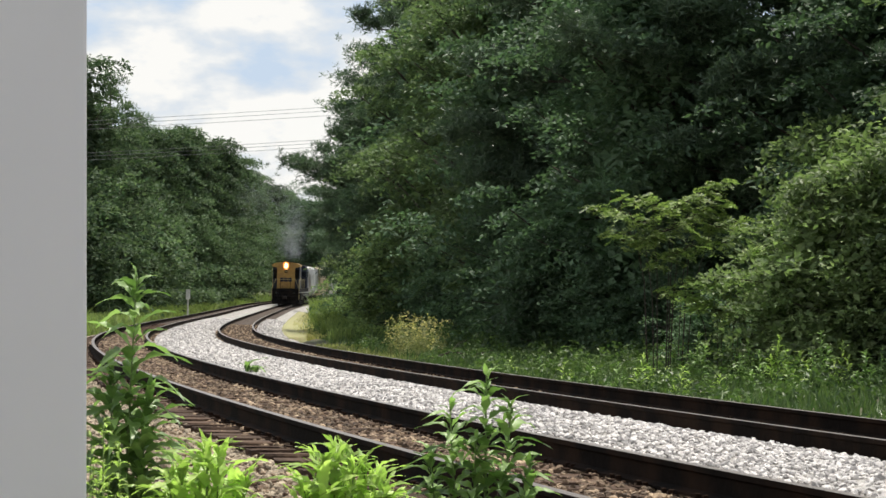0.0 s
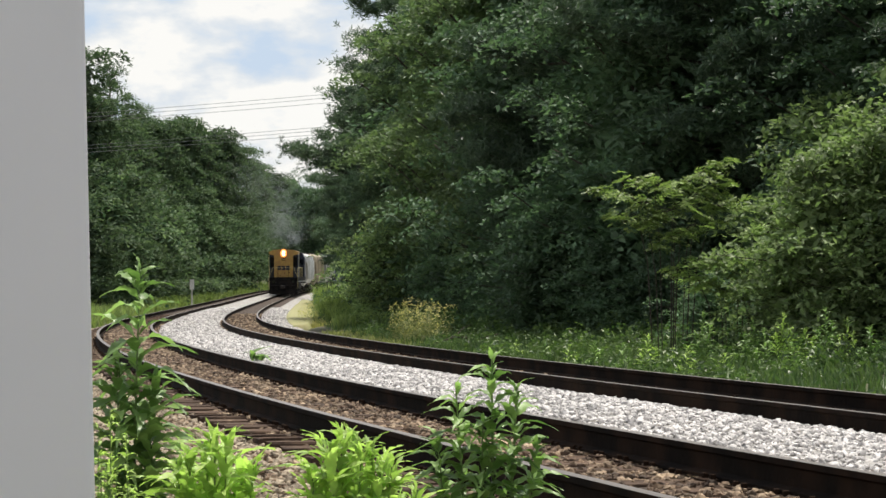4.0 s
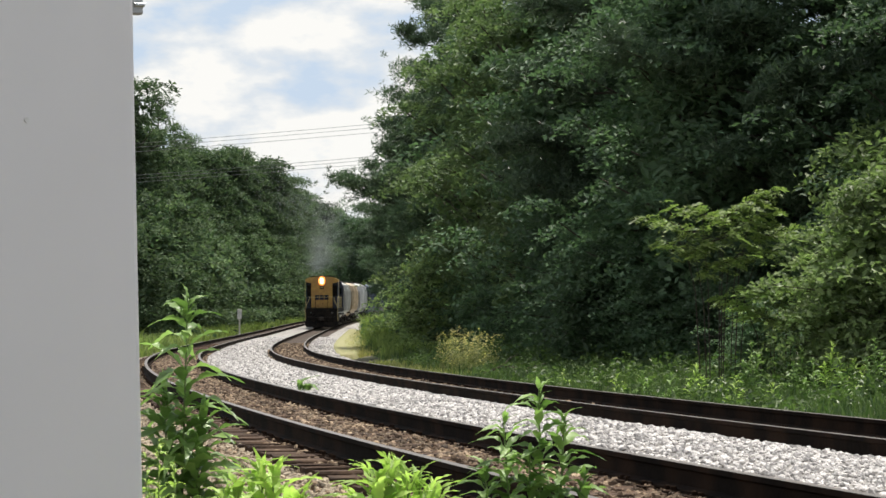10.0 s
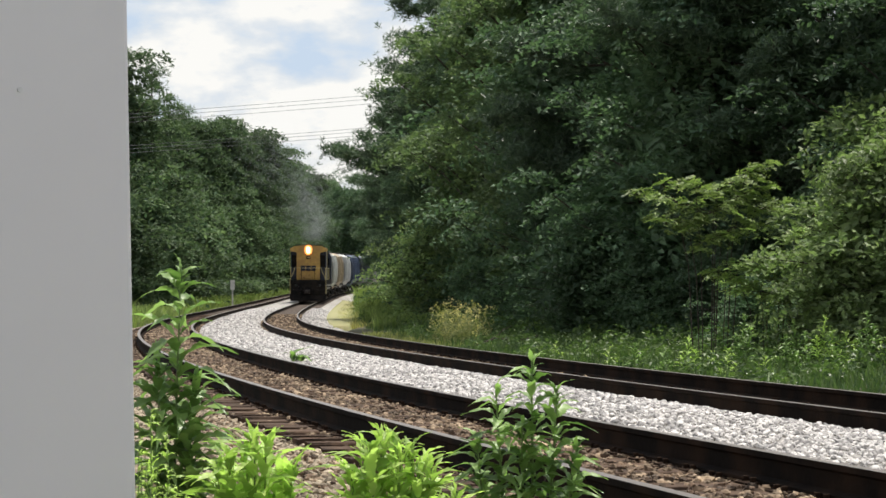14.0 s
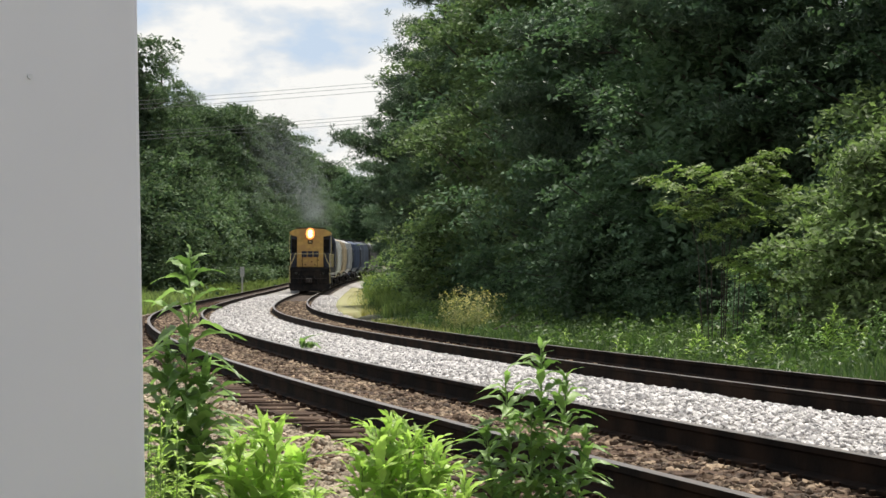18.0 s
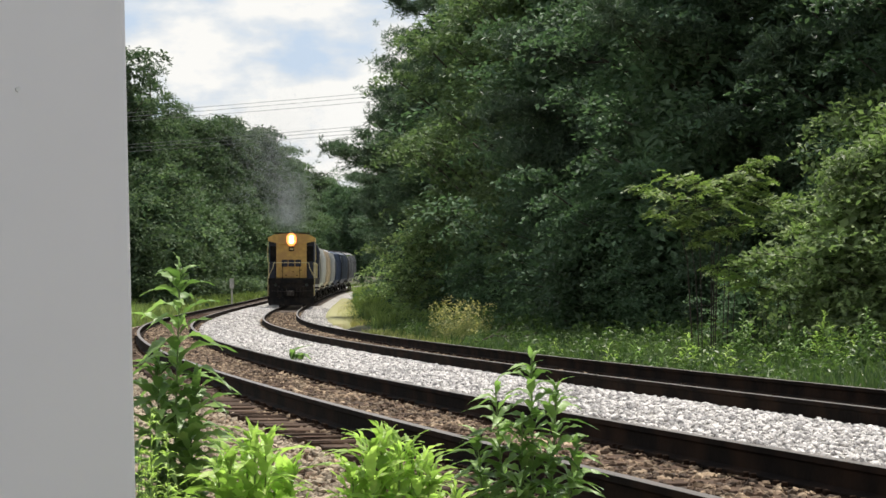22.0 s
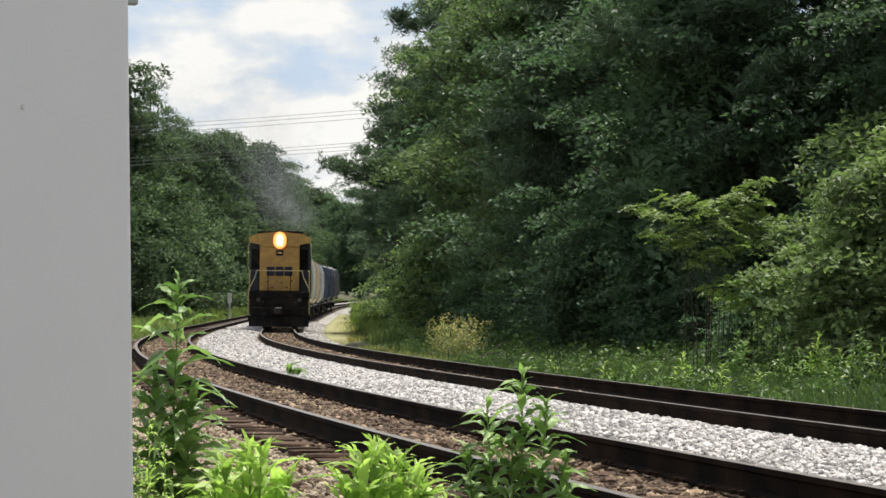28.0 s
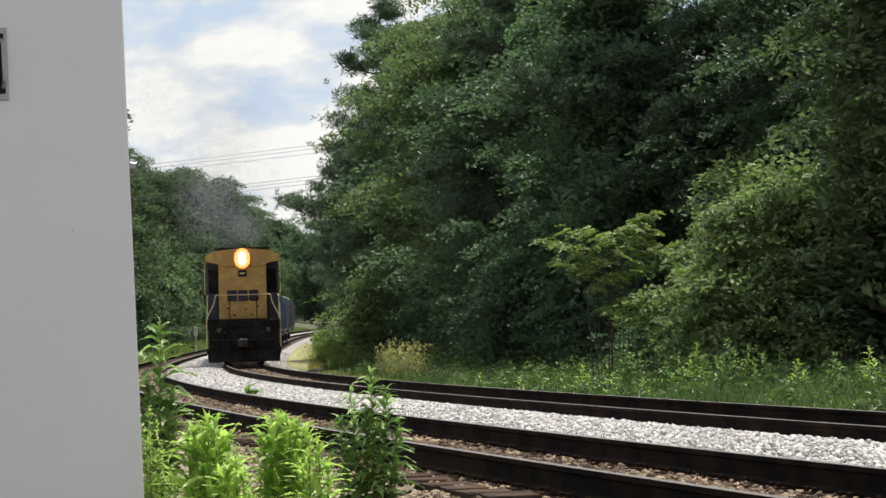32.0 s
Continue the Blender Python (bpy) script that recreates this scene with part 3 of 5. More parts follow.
T_PINE = pine("pine_tree", "tall pine with dark needle tufts beside the railway", "tree", 17.0, 3.6, 12000, 0.25, M_PINE, 23, 0.14, 11, edge)
T_PINE2 = pine("pine_tree", "tall open-crowned pine at the wood's edge", "tree", 15.0, 3.2, 10000, 0.25, M_PINE, 24, 0.18, 11, edge)
T_SHRUB = broadleaf("shrub", "leafy pale green shrub at the foot of the trees", "shrub", 3.6, 1.9, 7000, 0.135, M_SHRUB, 25, 0.05, 32, 0.05, low_growth, (0.17, 0.30), 3, 0.25, 0.25)
T_SHRUB2 = broadleaf("shrub", "spreading dark green bush at the foot of the trees", "shrub", 2.8, 1.9, 7000, 0.135, M_OAK, 26, 0.03, 32, 0.05, low_growth, (0.17, 0.30), 3, 0.3, 0.25)

right_wood = [  # bearing, distance, kind, size
    (782, 50, T_PINE, 1.40), (738, 60, T_PINE2, 1.0), (738, 72, T_PINE, 0.75), (815, 46, T_PINE2, 1.3), (705, 100, T_PINE2, 1.25), (712, 82, T_PINE2, 1.3), (722, 76, T_OAK2, 0.7), (812, 42, T_OLIVE, 1.1), (806, 60, T_BACK, 1.0), (872, 36, T_OLIVE, 1.15), (845, 44, T_PINE, 1.15),
    (915, 34, T_OLIVE, 1.15), (1085, 34, T_PINE2, 1.1), (985, 31, T_OLIVE, 1.15), (1050, 30, T_OAK2, 1.2), (1120, 30, T_PINE, 1.1),
    (1200, 26, T_OAK, 1.1), (1310, 25, T_OAK2, 1.3), (1392, 24.5, T_PINE, 1.15), (1500, 26, T_PINE2, 1.1), (1600, 24, T_OAK2, 1.3),
    (1720, 21, T_OAK, 1.0), (1890, 15.0, T_OLIVE, 1.0), (1900, 19, T_PINE2, 1.0), (1980, 22, T_PINE, 1.0), (735, 70, T_PINE2, 1.2), (815, 56, T_PINE, 1.2), (900, 52, T_BACK, 1.2),
    (990, 46, T_BACK, 1.2), (1090, 42, T_BACK, 1.3), (1200, 40, T_BACK, 1.3), (1320, 38, T_BACK, 0.95), (1450, 37, T_BACK, 0.9),
    (1600, 36, T_BACK, 0.9), (1780, 32, T_BACK, 0.9), (2080, 26, T_BACK, 1.0), (742, 85, T_BACK, 0.85), (735, 100, T_BACK, 0.9), (745, 120, T_BACK, 1.0), (648, 135, T_BACK, 1.25), (626, 150, T_BACK, 1.3),
]
first = set()
EDGE_B = (690, 760, 850, 955, 1060, 1180, 1300, 1450, 1600, 1800, 2100)   # bearings along the edge of the wood
EDGE_D = (62, 40, 34.5, 30, 25, 21.8, 19.8, 18.8, 18.0, 16.8, 16.0)
for bx, dist, kind, size in right_wood:
    rim = float(np.interp(bx, EDGE_B, EDGE_D))
    if dist > rim and bx > 750:                # the trees lean out over the undergrowth
        drawn = rim + (dist - rim) * 0.34
        size, dist = size * drawn / dist * (1.15 if 860 < bx < 1130 else 1.0), drawn
    x, y = aim(bx, dist)
    turn = rt.uniform(0, 360)
    size *= shrink(y)
    if kind in first:
        put_copy(kind, x, y, turn, size)
    else:
        first.add(kind)
        put(kind, x, y, turn, size)
undergrowth = [
    (775, 40, T_SHRUB2, 1.5), (762, 34.5, T_SHRUB, 1.25), (850, 34, T_SHRUB2, 1.1), (900, 32, T_SHRUB2, 1.1), (955, 30, T_SHRUB2, 1.0),
    (1010, 27, T_SHRUB2, 1.1), (1120, 24, T_SHRUB2, 1.1), (1070, 22.5, T_SHRUB2, 1.2), (1180, 21.5, T_SHRUB2, 0.9), (1345, 17.2, T_SHRUB2, 0.6), (1270, 21, T_SHRUB2, 1.0), (1370, 20.5, T_SHRUB2, 1.0), (1450, 20, T_SHRUB, 0.9),
    (1545, 15.6, T_SHRUB, 1.15), (1500, 15.9, T_SHRUB, 0.75), (1610, 15.6, T_SHRUB, 1.25), (1580, 18.5, T_SHRUB, 1.5), (1690, 16.2, T_SHRUB, 1.4), (1640, 15.3, T_SHRUB, 0.85), (1790, 16.5, T_SHRUB, 1.4), (1900, 15.5, T_SHRUB2, 1.5), (790, 44, T_SHRUB, 2.0), (870, 36, T_SHRUB2, 2.1), (975, 31, T_SHRUB2, 2.0), (1650, 21.5, T_SHRUB2, 2.3),
    (762, 46, T_SHRUB2, 1.2), (1060, 26, T_SHRUB2, 1.8), (1540, 21, T_SHRUB2, 2.0),
]
for bx, dist, kind, size in undergrowth:
    x, y = aim(bx, dist)
    turn = rt.uniform(0, 360)
    size *= shrink(y)
    if kind in first:
        put_copy(kind, x, y, turn, size)
    else:
        first.add(kind)
        put(kind, x, y, turn, size)

# the wood across the tracks, far off
F_OAK = broadleaf("broadleaf_tree", "full green broadleaf tree across the tracks", "tree", 19.0, 5.2, 24000, 0.38, M_FAR, 31, 0.08, 36, 0.3, "wood across the tracks", (0.20, 0.36), 3, 0.35, 0.22)
F_PINE = pine("pine_tree", "tall dark pine across the tracks", "tree", 21.0, 4.2, 2200, 0.62, M_FAR, 32, 0.1, 7, "wood across the tracks", 0.3)
F_BUSH = broadleaf("bush", "low green bush at the edge of the far wood", "bush", 6.5, 3.4, 8000, 0.27, M_FAR, 33, 0.03, 18, 0.1, "wood across the tracks")
left_wood = [
    (200, 61, F_OAK, 1.08), (180, 62, F_PINE, 1.00), (225, 68, F_OAK, 0.93), (275, 72, F_PINE, 1.00), (300, 80, F_OAK, 0.95), (345, 88, F_OAK, 1.06), (385, 95, F_OAK, 1.12), (425, 102, F_OAK, 1.15),
    (462, 112, F_OAK, 1.18), (495, 124, F_OAK, 1.18), (528, 138, F_OAK, 1.13), (558, 155, F_OAK, 1.13), (585, 180, F_OAK, 1.19), (610, 210, F_OAK, 1.13),
    (250, 85, F_OAK, 1.00), (330, 105, F_PINE, 1.13), (400, 120, F_OAK, 1.13), (470, 140, F_OAK, 1.13), (540, 175, F_OAK, 1.13), (590, 230, F_PINE, 1.13), (625, 260, F_OAK, 1.13),
    (140, 70, F_OAK, 1.13), (60, 70, F_OAK, 1.13), (655, 250, F_OAK, 1.13), (690, 260, F_OAK, 1.13), (720, 240, F_OAK, 1.13),
    (215, 57, F_BUSH, 1.20), (255, 60, F_BUSH, 1.50), (300, 66, F_BUSH, 1.40), (340, 74, F_BUSH, 1.50), (380, 80, F_BUSH, 1.40), (420, 88, F_BUSH, 1.40), (455, 96, F_BUSH, 1.40), (490, 106, F_BUSH, 1.40), (520, 118, F_BUSH, 1.30), (550, 135, F_BUSH, 1.30), (578, 155, F_BUSH, 1.30),
]
for bx, dist, kind, size in left_wood:
    x, y = aim(bx, dist)
    turn = rt.uniform(0, 360)
    size *= shrink(y)
    if kind in first:
        put_copy(kind, x, y, turn, size)
    else:
        first.add(kind)
        put(kind, x, y, turn, size)


# ---- the train ----
M_YELLOW = material("weathered_yellow_paint", (0.55, 0.335, 0.085), 0.6, dark=0.62, scale=5.0, bump=0.06, second=(0.37, 0.21, 0.065), mix_scale=1.6)
M_EMBLEM = material("emblem_paint", (0.012, 0.014, 0.035), 0.6, scale=6.0, bump=0.05)
M_DARKBLUE = material("dark_blue_paint", (0.016, 0.022, 0.045), 0.5, dark=0.6, scale=6.0, bump=0.08)
M_BLACK = material("sooty_black_steel", (0.009, 0.0085, 0.0085), 0.7, dark=0.5, scale=7.0, bump=0.2, second=(0.022, 0.017, 0.014), mix_scale=2.5)
M_BLACK.node_tree.nodes["Principled BSDF"].inputs["Specular IOR Level"].default_value = 0.12
M_GLASS = material("dark_cab_glass", (0.012, 0.014, 0.016), 0.08, dark=0.9, scale=2.0, bump=0.0)
M_RAILING = material("pale_yellow_handrail", (0.55, 0.45, 0.22), 0.5, dark=0.8, scale=10.0, bump=0.05)
M_WHEEL = material("wheel_steel", (0.05, 0.04, 0.035), 0.6, metal=0.4, dark=0.6, scale=9.0, bump=0.15)
M_BLOOM = glow_material("headlight_glow", (1.0, 0.36, 0.09), 1.5)
M_LAMP_CORE = glow_material("headlight_core", (1.0, 0.90, 0.62), 2.2)


def ring_bm(r, width, x=0.0, sides=20, flange=0.03):
    """A wheel on an axle along x: tread, flange and dished web."""
    bm = bmesh.new()
    prof = [(-width / 2, r * 0.35), (-width / 2, r), (width / 2 - 0.03, r * 1.0), (width / 2 - 0.03, r + flange), (width / 2, r + flange), (width / 2, r * 0.82), (width / 4, r * 0.6), (width / 4, r * 0.35)]
    rings = []
    for k in range(sides):
        a = 2 * math.pi * k / sides
        rings.append([bm.verts.new((x + px, pr * math.cos(a), pr * math.sin(a))) for px, pr in prof])
    for k in range(sides):
        a, b = rings[k], rings[(k + 1) % sides]
        for j in range(len(prof)):
            j2 = (j + 1) % len(prof)
            bm.faces.new((a[j], a[j2], b[j2], b[j]))
    bmesh.ops.recalc_face_normals(bm, faces=bm.faces[:])
    return bm


SPINNING = []   # wheel sets, their radius


def truck(vehicle, y, axles, gap, r):
    """A bogie: side frames with springs, and wheel sets that turn."""
    bm = bmesh.new()
    half = gap * (axles - 1) / 2
    for sx in (-1.0, 1.0):
        add_box(bm, 0.14, half * 2 + 0.9, 0.2, (sx, y, r * 1.05), 0.03)
        add_box(bm, 0.12, half * 1.1, 0.22, (sx, y, r * 0.6), 0.03)
        for k in range(axles):
            add_box(bm, 0.2, 0.34, 0.34, (sx, y - half + k * gap, r * 0.7), 0.04)
    add_box(bm, 2.0, 0.4, 0.3, (0, y, r * 0.95), 0.03)
    part("truck_frame", bm, M_BLACK, vehicle, "black cast bogie frame")
    for k in range(axles):
        bm = ring_bm(r, 0.13, -0.76)
        other = ring_bm(r, 0.13, 0.0)
        bmesh.ops.scale(other, vec=(-1, 1, 1), verts=other.verts)
        bmesh.ops.translate(other, vec=(0.76, 0, 0), verts=other.verts)
        bmesh.ops.recalc_face_normals(other, faces=other.faces[:])
        join_bm(bm, other)
        tube_bm([(-0.8, 0, 0), (0.8, 0, 0)], 0.08, 8, bm)
        w = part("wheel_set", bm, M_WHEEL, vehicle)
        w.location = (0, y - half + k * gap, r)
        SPINNING.append((w, r))


def locomotive():
    """A diesel locomotive running hood first; its front is at y = 0 and its body reaches to negative y."""
    loco = thing("locomotive", "yellow and dark blue diesel locomotive, sooty, headlight lit", "locomotive")
    L = 21.5
    # hood
    bm = box_bm(1.80, 15.2, 2.35, (0, -0.95 - 7.6, 1.86), 0.05)
    part("hood", bm, M_DARKBLUE, loco, "long dark blue engine hood")
    bm = box_bm(1.96, 0.10, 2.32, (0, -0.94, 1.87), 0.04)
    part("hood_end", bm, M_YELLOW, loco, "yellow hood end with rust spots")
    # radiator wings over the hood end
    out = [(-0.92, 4.06), (-1.02, 4.16), (-1.50, 4.26), (-1.53, 4.48), (-1.15, 4.68), (0, 4.80), (1.15, 4.68), (1.53, 4.48), (1.50, 4.26), (1.02, 4.16), (0.92, 4.06)]
    bm = extrude_bm(out, -3.6)
    bmesh.ops.translate(bm, vec=(0, -0.80, 0), verts=bm.verts)
    wing = part("radiator_housing", bm, M_YELLOW, loco, "yellow flared radiator housing with grimy roof")
    for k in range(5):
        part("vent_slat", box_bm(2.3, 0.42, 0.04, (0, -1.3 - 0.62 * k, 4.785), 0.01), M_BLACK, wing)
    for sx in (-1, 1):
        part("side_cabinet", box_bm(0.60, 3.2, 2.45, (sx * 1.18, -3.1, 1.86), 0.03), M_DARKBLUE, loco, "dark blue side cabinet under the radiators")
        part("cabinet_grille", box_bm(0.44, 0.03, 1.0, (sx * 1.18, -1.49, 2.95), 0.01), M_BLACK, loco)
        part("grab_iron", tube_bm([(sx * 1.52, -1.45, 2.9), (sx * 1.56, -1.40, 3.0), (sx * 1.56, -1.40, 4.1), (sx * 1.52, -1.45, 4.2)], 0.02), M_RAILING, loco)
    # doors, seams and number board on the hood end
    for x in (-0.42, 0.42):
        part("hood_door", box_bm(0.74, 0.03, 1.15, (x, -0.885, 1.98), 0.012), M_YELLOW, loco)
    for x, z in ((-0.36, 2.02), (0.36, 2.02), (-0.6, 2.35), (0.62, 2.3), (-0.1, 2.25)):
        part("latch", box_bm(0.10, 0.03, 0.05, (x, -0.87, z), 0.008), M_BLACK, loco)
    nb = part("number_board", box_bm(0.34, 0.06, 0.26, (0, -0.87, 3.62), 0.015), M_BLACK, loco, "small dark board under the headlight")
    part("plain_bar", box_bm(0.22, 0.02, 0.08, (0, -0.835, 3.71)), M_RAILING, nb)
    # emblem as plain dark blue shapes
    for x in (-0.44, 0.0, 0.44):
        part("emblem", box_bm(0.39, 0.02, 0.44, (x, -0.862, 2.62), 0.05), M_EMBLEM, loco, "plain dark blue painted block")
    # headlight
    bm = bmesh.new()
    bmesh.ops.create_cone(bm, cap_ends=True, segments=20, radius1=0.33, radius2=0.30, depth=0.14, matrix=pose(0, -0.76, 4.36, 90))
    hl = part("headlight_housing", bm, M_BLACK, loco)
    for z in (4.46, 4.27):
        bm = bmesh.new()
        bmesh.ops.create_uvsphere(bm, u_segments=16, v_segments=8, radius=0.17, matrix=pose(0, -0.69, z) @ Matrix.Diagonal((1, 0.45, 1.1, 1)))
        part("lamp", bm, M_LAMP_CORE, hl, "lit headlight lens")
    # orange bloom round the lamps, built as a glowing disc, not a real part
    bm = bmesh.new()
    bmesh.ops.create_uvsphere(bm, u_segments=20, v_segments=10, radius=0.34, matrix=pose(0, -0.70, 4.36) @ Matrix.Diagonal((0.98, 0.12, 1.22, 1)))
    part("reflector", bm, M_BLOOM, hl, "glowing orange disc for the bloom round the headlight")
    # frame, deck and pilot
    part("frame", box_bm(3.0, L - 0.6, 0.35, (0, -L / 2, 1.45), 0.03), M_BLACK, loco, "black underframe with walkway")
    part("walkway", box_bm(3.08, L - 0.7, 0.06, (0, -L / 2, 1.80), 0.01), M_BLACK, loco)
    part("end_sheet", box_bm(2.84, 0.12, 1.20, (0, -0.30, 0.62), 0.03), M_BLACK, loco, "sooty black end plate")
    plow = [(-1.45, 0.12), (1.45, 0.12), (1.5, 0.62), (-1.5, 0.62)]
    bm = extrude_bm(plow, 0.10)
    for v in bm.verts:
        v.co.y += -0.28 + (0.28 if v.co.z < 0.3 else 0.0) * (1 - abs(v.co.x) / 2.2)
    part("plow", bm, M_BLACK, loco, "black snow plow over the rails")
    for sx in (-1, 1):
        for k in range(4):
            part("step", box_bm(0.46, 0.30, 0.04, (sx * 1.24, -0.55 - 0.03 * k, 0.42 + 0.36 * k), 0.008), M_BLACK, loco)
        part("step_side", box_bm(0.04, 0.5, 1.35, (sx * 1.50, -0.56, 0.45), 0.01), M_BLACK, loco)
        # handrails at the corners
        part("corner_rail", tube_bm([(sx * 1.5, -0.3, 0.7), (sx * 1.5, -0.3, 1.9), (sx * 1.18, -0.3, 2.55), (sx * 1.12, -0.3, 2.86), (sx * 0.8, -0.3, 2.86)], 0.026), M_RAILING, loco, "pale yellow handrail")
        part("corner_post", tube_bm([(sx * 1.46, -0.75, 0.75), (sx * 1.46, -0.75, 2.82), (sx * 1.42, -1.0, 2.86)], 0.024), M_RAILING, loco)
        for x in (0.55, 1.02):
            part("rail_post", tube_bm([(sx * x, -0.3, 1.84), (sx * x, -0.3, 2.86)], 0.02), M_BLACK, loco)
        for k in range(7):
            part("side_post", tube_bm([(sx * 1.47, -1.2 - 1.9 * k, 1.84), (sx * 1.47, -1.2 - 1.9 * k, 2.86)], 0.02), M_RAILING, loco)
        part("side_rail", tube_bm([(sx * 1.47, -1.0, 2.86), (sx * 1.47, -13.6, 2.86)], 0.022), M_RAILING, loco)
        bm = bmesh.new()
        bmesh.ops.create_cone(bm, cap_ends=True, segments=14, radius1=0.11, radius2=0.11, depth=0.12, matrix=pose(sx * 1.0, -0.2, 1.42, 90))
        part("ditch_light", bm, M_GLASS, loco)
        part("hose", tube_bm([(sx * 0.55, -0.2, 1.15), (sx * 0.6, -0.06, 0.95), (sx * 0.52, 0.0, 0.6), (sx * 0.4, -0.02, 0.45)], 0.03), M_BLACK, loco)
        for k in range(6):
            part("hood_panel", box_bm(0.03, 1.5, 1.7, (sx * 0.905, -3.2 - 1.85 * k, 2.05), 0.01), M_DARKBLUE, loco)
    part("buffer_beam", box_bm(2.95, 0.16, 0.30, (0, -0.26, 1.52), 0.03), M_BLACK, loco)
    for x in (-0.75, -0.35, 0.3, 0.62, 0.85):
        part("air_hose", tube_bm([(x, -0.2, 1.2), (x * 1.03, -0.05, 1.0), (x * 0.95, 0.0, 0.72)], 0.026), M_BLACK, loco)
    for x in (-0.8, 0.8):
        part("valve_cap", box_bm(0.09, 0.05, 0.09, (x, -0.19, 1.28), 0.015), M_WHEEL, loco)
    part("cut_lever", tube_bm([(-1.3, -0.16, 1.05), (-0.3, -0.16, 1.0), (0.3, -0.16, 1.0), (1.3, -0.16, 1.05)], 0.018), M_WHEEL, loco)
    part("front_rail", tube_bm([(-0.8, -0.3, 2.86), (0.8, -0.3, 2.86)], 0.022), M_RAILING, loco)
    bm = box_bm(0.34, 0.62, 0.34, (0, 0.05, 0.72), 0.06)
    add_box(bm, 0.24, 0.24, 0.30, (0.12, 0.40, 0.74), 0.05)
    part("coupler", bm, M_WHEEL, loco, "worn steel coupler")
    # cab at the other end
    out = [(-1.55, 1.84), (-1.55, 3.9), (-1.3, 4.42), (0, 4.56), (1.3, 4.42), (1.55, 3.9), (1.55, 1.84)]
    bm = extrude_bm(out, -3.2)
    bmesh.ops.translate(bm, vec=(0, -16.1, 0), verts=bm.verts)
    cab = part("cab", bm, M_DARKBLUE, loco, "dark blue driver's cab")
    for sx in (-1, 1):
        part("cab_window", box_bm(0.42, 0.05, 0.6, (sx * 1.2, -16.08, 3.2), 0.03), M_GLASS, cab)
        part("side_window", box_bm(0.05, 1.4, 0.7, (sx * 1.55, -17.6, 3.1), 0.03), M_GLASS, cab)
    part("nose", box_bm(2.6, 1.7, 1.6, (0, -20.15, 1.84), 0.15), M_YELLOW, loco)
    part("exhaust_stack", box_bm(0.7, 0.5, 0.3, (0, -9.5, 4.2), 0.05), M_BLACK, loco)
    part("fuel_tank", box_bm(2.6, 5.2, 0.8, (0, -L / 2, 0.5), 0.2), M_BLACK, loco)
    truck(loco, -3.6, 3, 2.0, 0.53)
    truck(loco, -L + 3.6, 3, 2.0, 0.53)
    return loco, L


def hopper(color, label, ribs, name="hopper_wagon"):
    """A covered hopper wagon with bulging ribbed sides; its front is at y = 0."""
    L = 16.5
    car = thing(name, label, "freight wagon", "wagons of the train")
    m = material("wagon_paint", color, 0.6, dark=0.72, scale=3.0, bump=0.08, second=tuple(c * 0.55 for c in color), mix_scale=0.9)
    out = [(-1.10, 1.0), (-1.48, 1.5), (-1.58, 2.4), (-1.54, 3.5), (-1.30, 4.15), (-0.7, 4.45), (0.7, 4.45), (1.30, 4.15), (1.54, 3.5), (1.58, 2.4), (1.48, 1.5), (1.10, 1.0)]
    bm = extrude_bm(out, -(L - 3.0))
    bmesh.ops.translate(bm, vec=(0, -1.5, 0), verts=bm.verts)
    for v in bm.verts:   # sloping ends
        if v.co.z < 2.0:
            v.co.y += -1.2 if v.co.y > -L / 2 else 1.2
    part("hopper_body", bm, m, car)
    for k in range(ribs):
        y = -2.2 - (L - 4.4) * k / (ribs - 1)
        for sx in (-1, 1):
            pts = [(sx * (a + 0.025), y, b) for a, b in ((1.48, 1.5), (1.58, 2.4), (1.54, 3.5), (1.30, 4.12))]
            part("side_rib", tube_bm(pts, 0.055, 4), m, car)
    for k in range(5):
        part("bay", extrude_bm([(-0.9, 1.1), (0.9, 1.1), (0.35, 0.45), (-0.35, 0.45)], 1.5), m, car).location = (0, -3.5 - 2.3 * k, 0)
    part("roof_walk", box_bm(0.6, L - 2.6, 0.06, (0, -L / 2, 4.56), 0.01), M_WHEEL, car)
    for k in range(8):
        part("hatch", box_bm(0.5, 1.1, 0.10, (0.62, -2.6 - 1.6 * k, 4.40), 0.03), m, car)
    part("centre_sill", box_bm(0.7, L - 0.8, 0.35, (0, -L / 2, 0.85), 0.03), M_BLACK, car)
    for y in (-0.35, -L + 0.35):
        part("end_platform", box_bm(2.9, 0.7, 0.12, (0, y, 1.1), 0.02), M_BLACK, car)
        for sx in (-1, 1):
            part("end_post", tube_bm([(sx * 1.35, y, 1.15), (sx * 1.35, y, 4.2)], 0.045), m, car)
            part("end_brace", tube_bm([(sx * 1.35, y, 1.2), (sx * 1.2, y + (-1.1 if y > -1 else 1.1), 3.2)], 0.04), m, car)
            lad = bmesh.new()
            for k in range(8):
                tube_bm([(sx * 1.38, y - 0.2, 1.3 + 0.36 * k), (sx * 1.38, y + 0.2, 1.3 + 0.36 * k)], 0.014, 5, lad)
            part("ladder", lad, M_WHEEL, car)
        part("coupler", box_bm(0.3, 0.8, 0.3, (0, y * 1.0 + (0.35 if y > -1 else -0.35), 0.72), 0.05), M_WHEEL, car)
    truck(car, -2.3, 2, 1.75, 0.46)
    truck(car, -L + 2.3, 2, 1.75, 0.46)
    return car, L


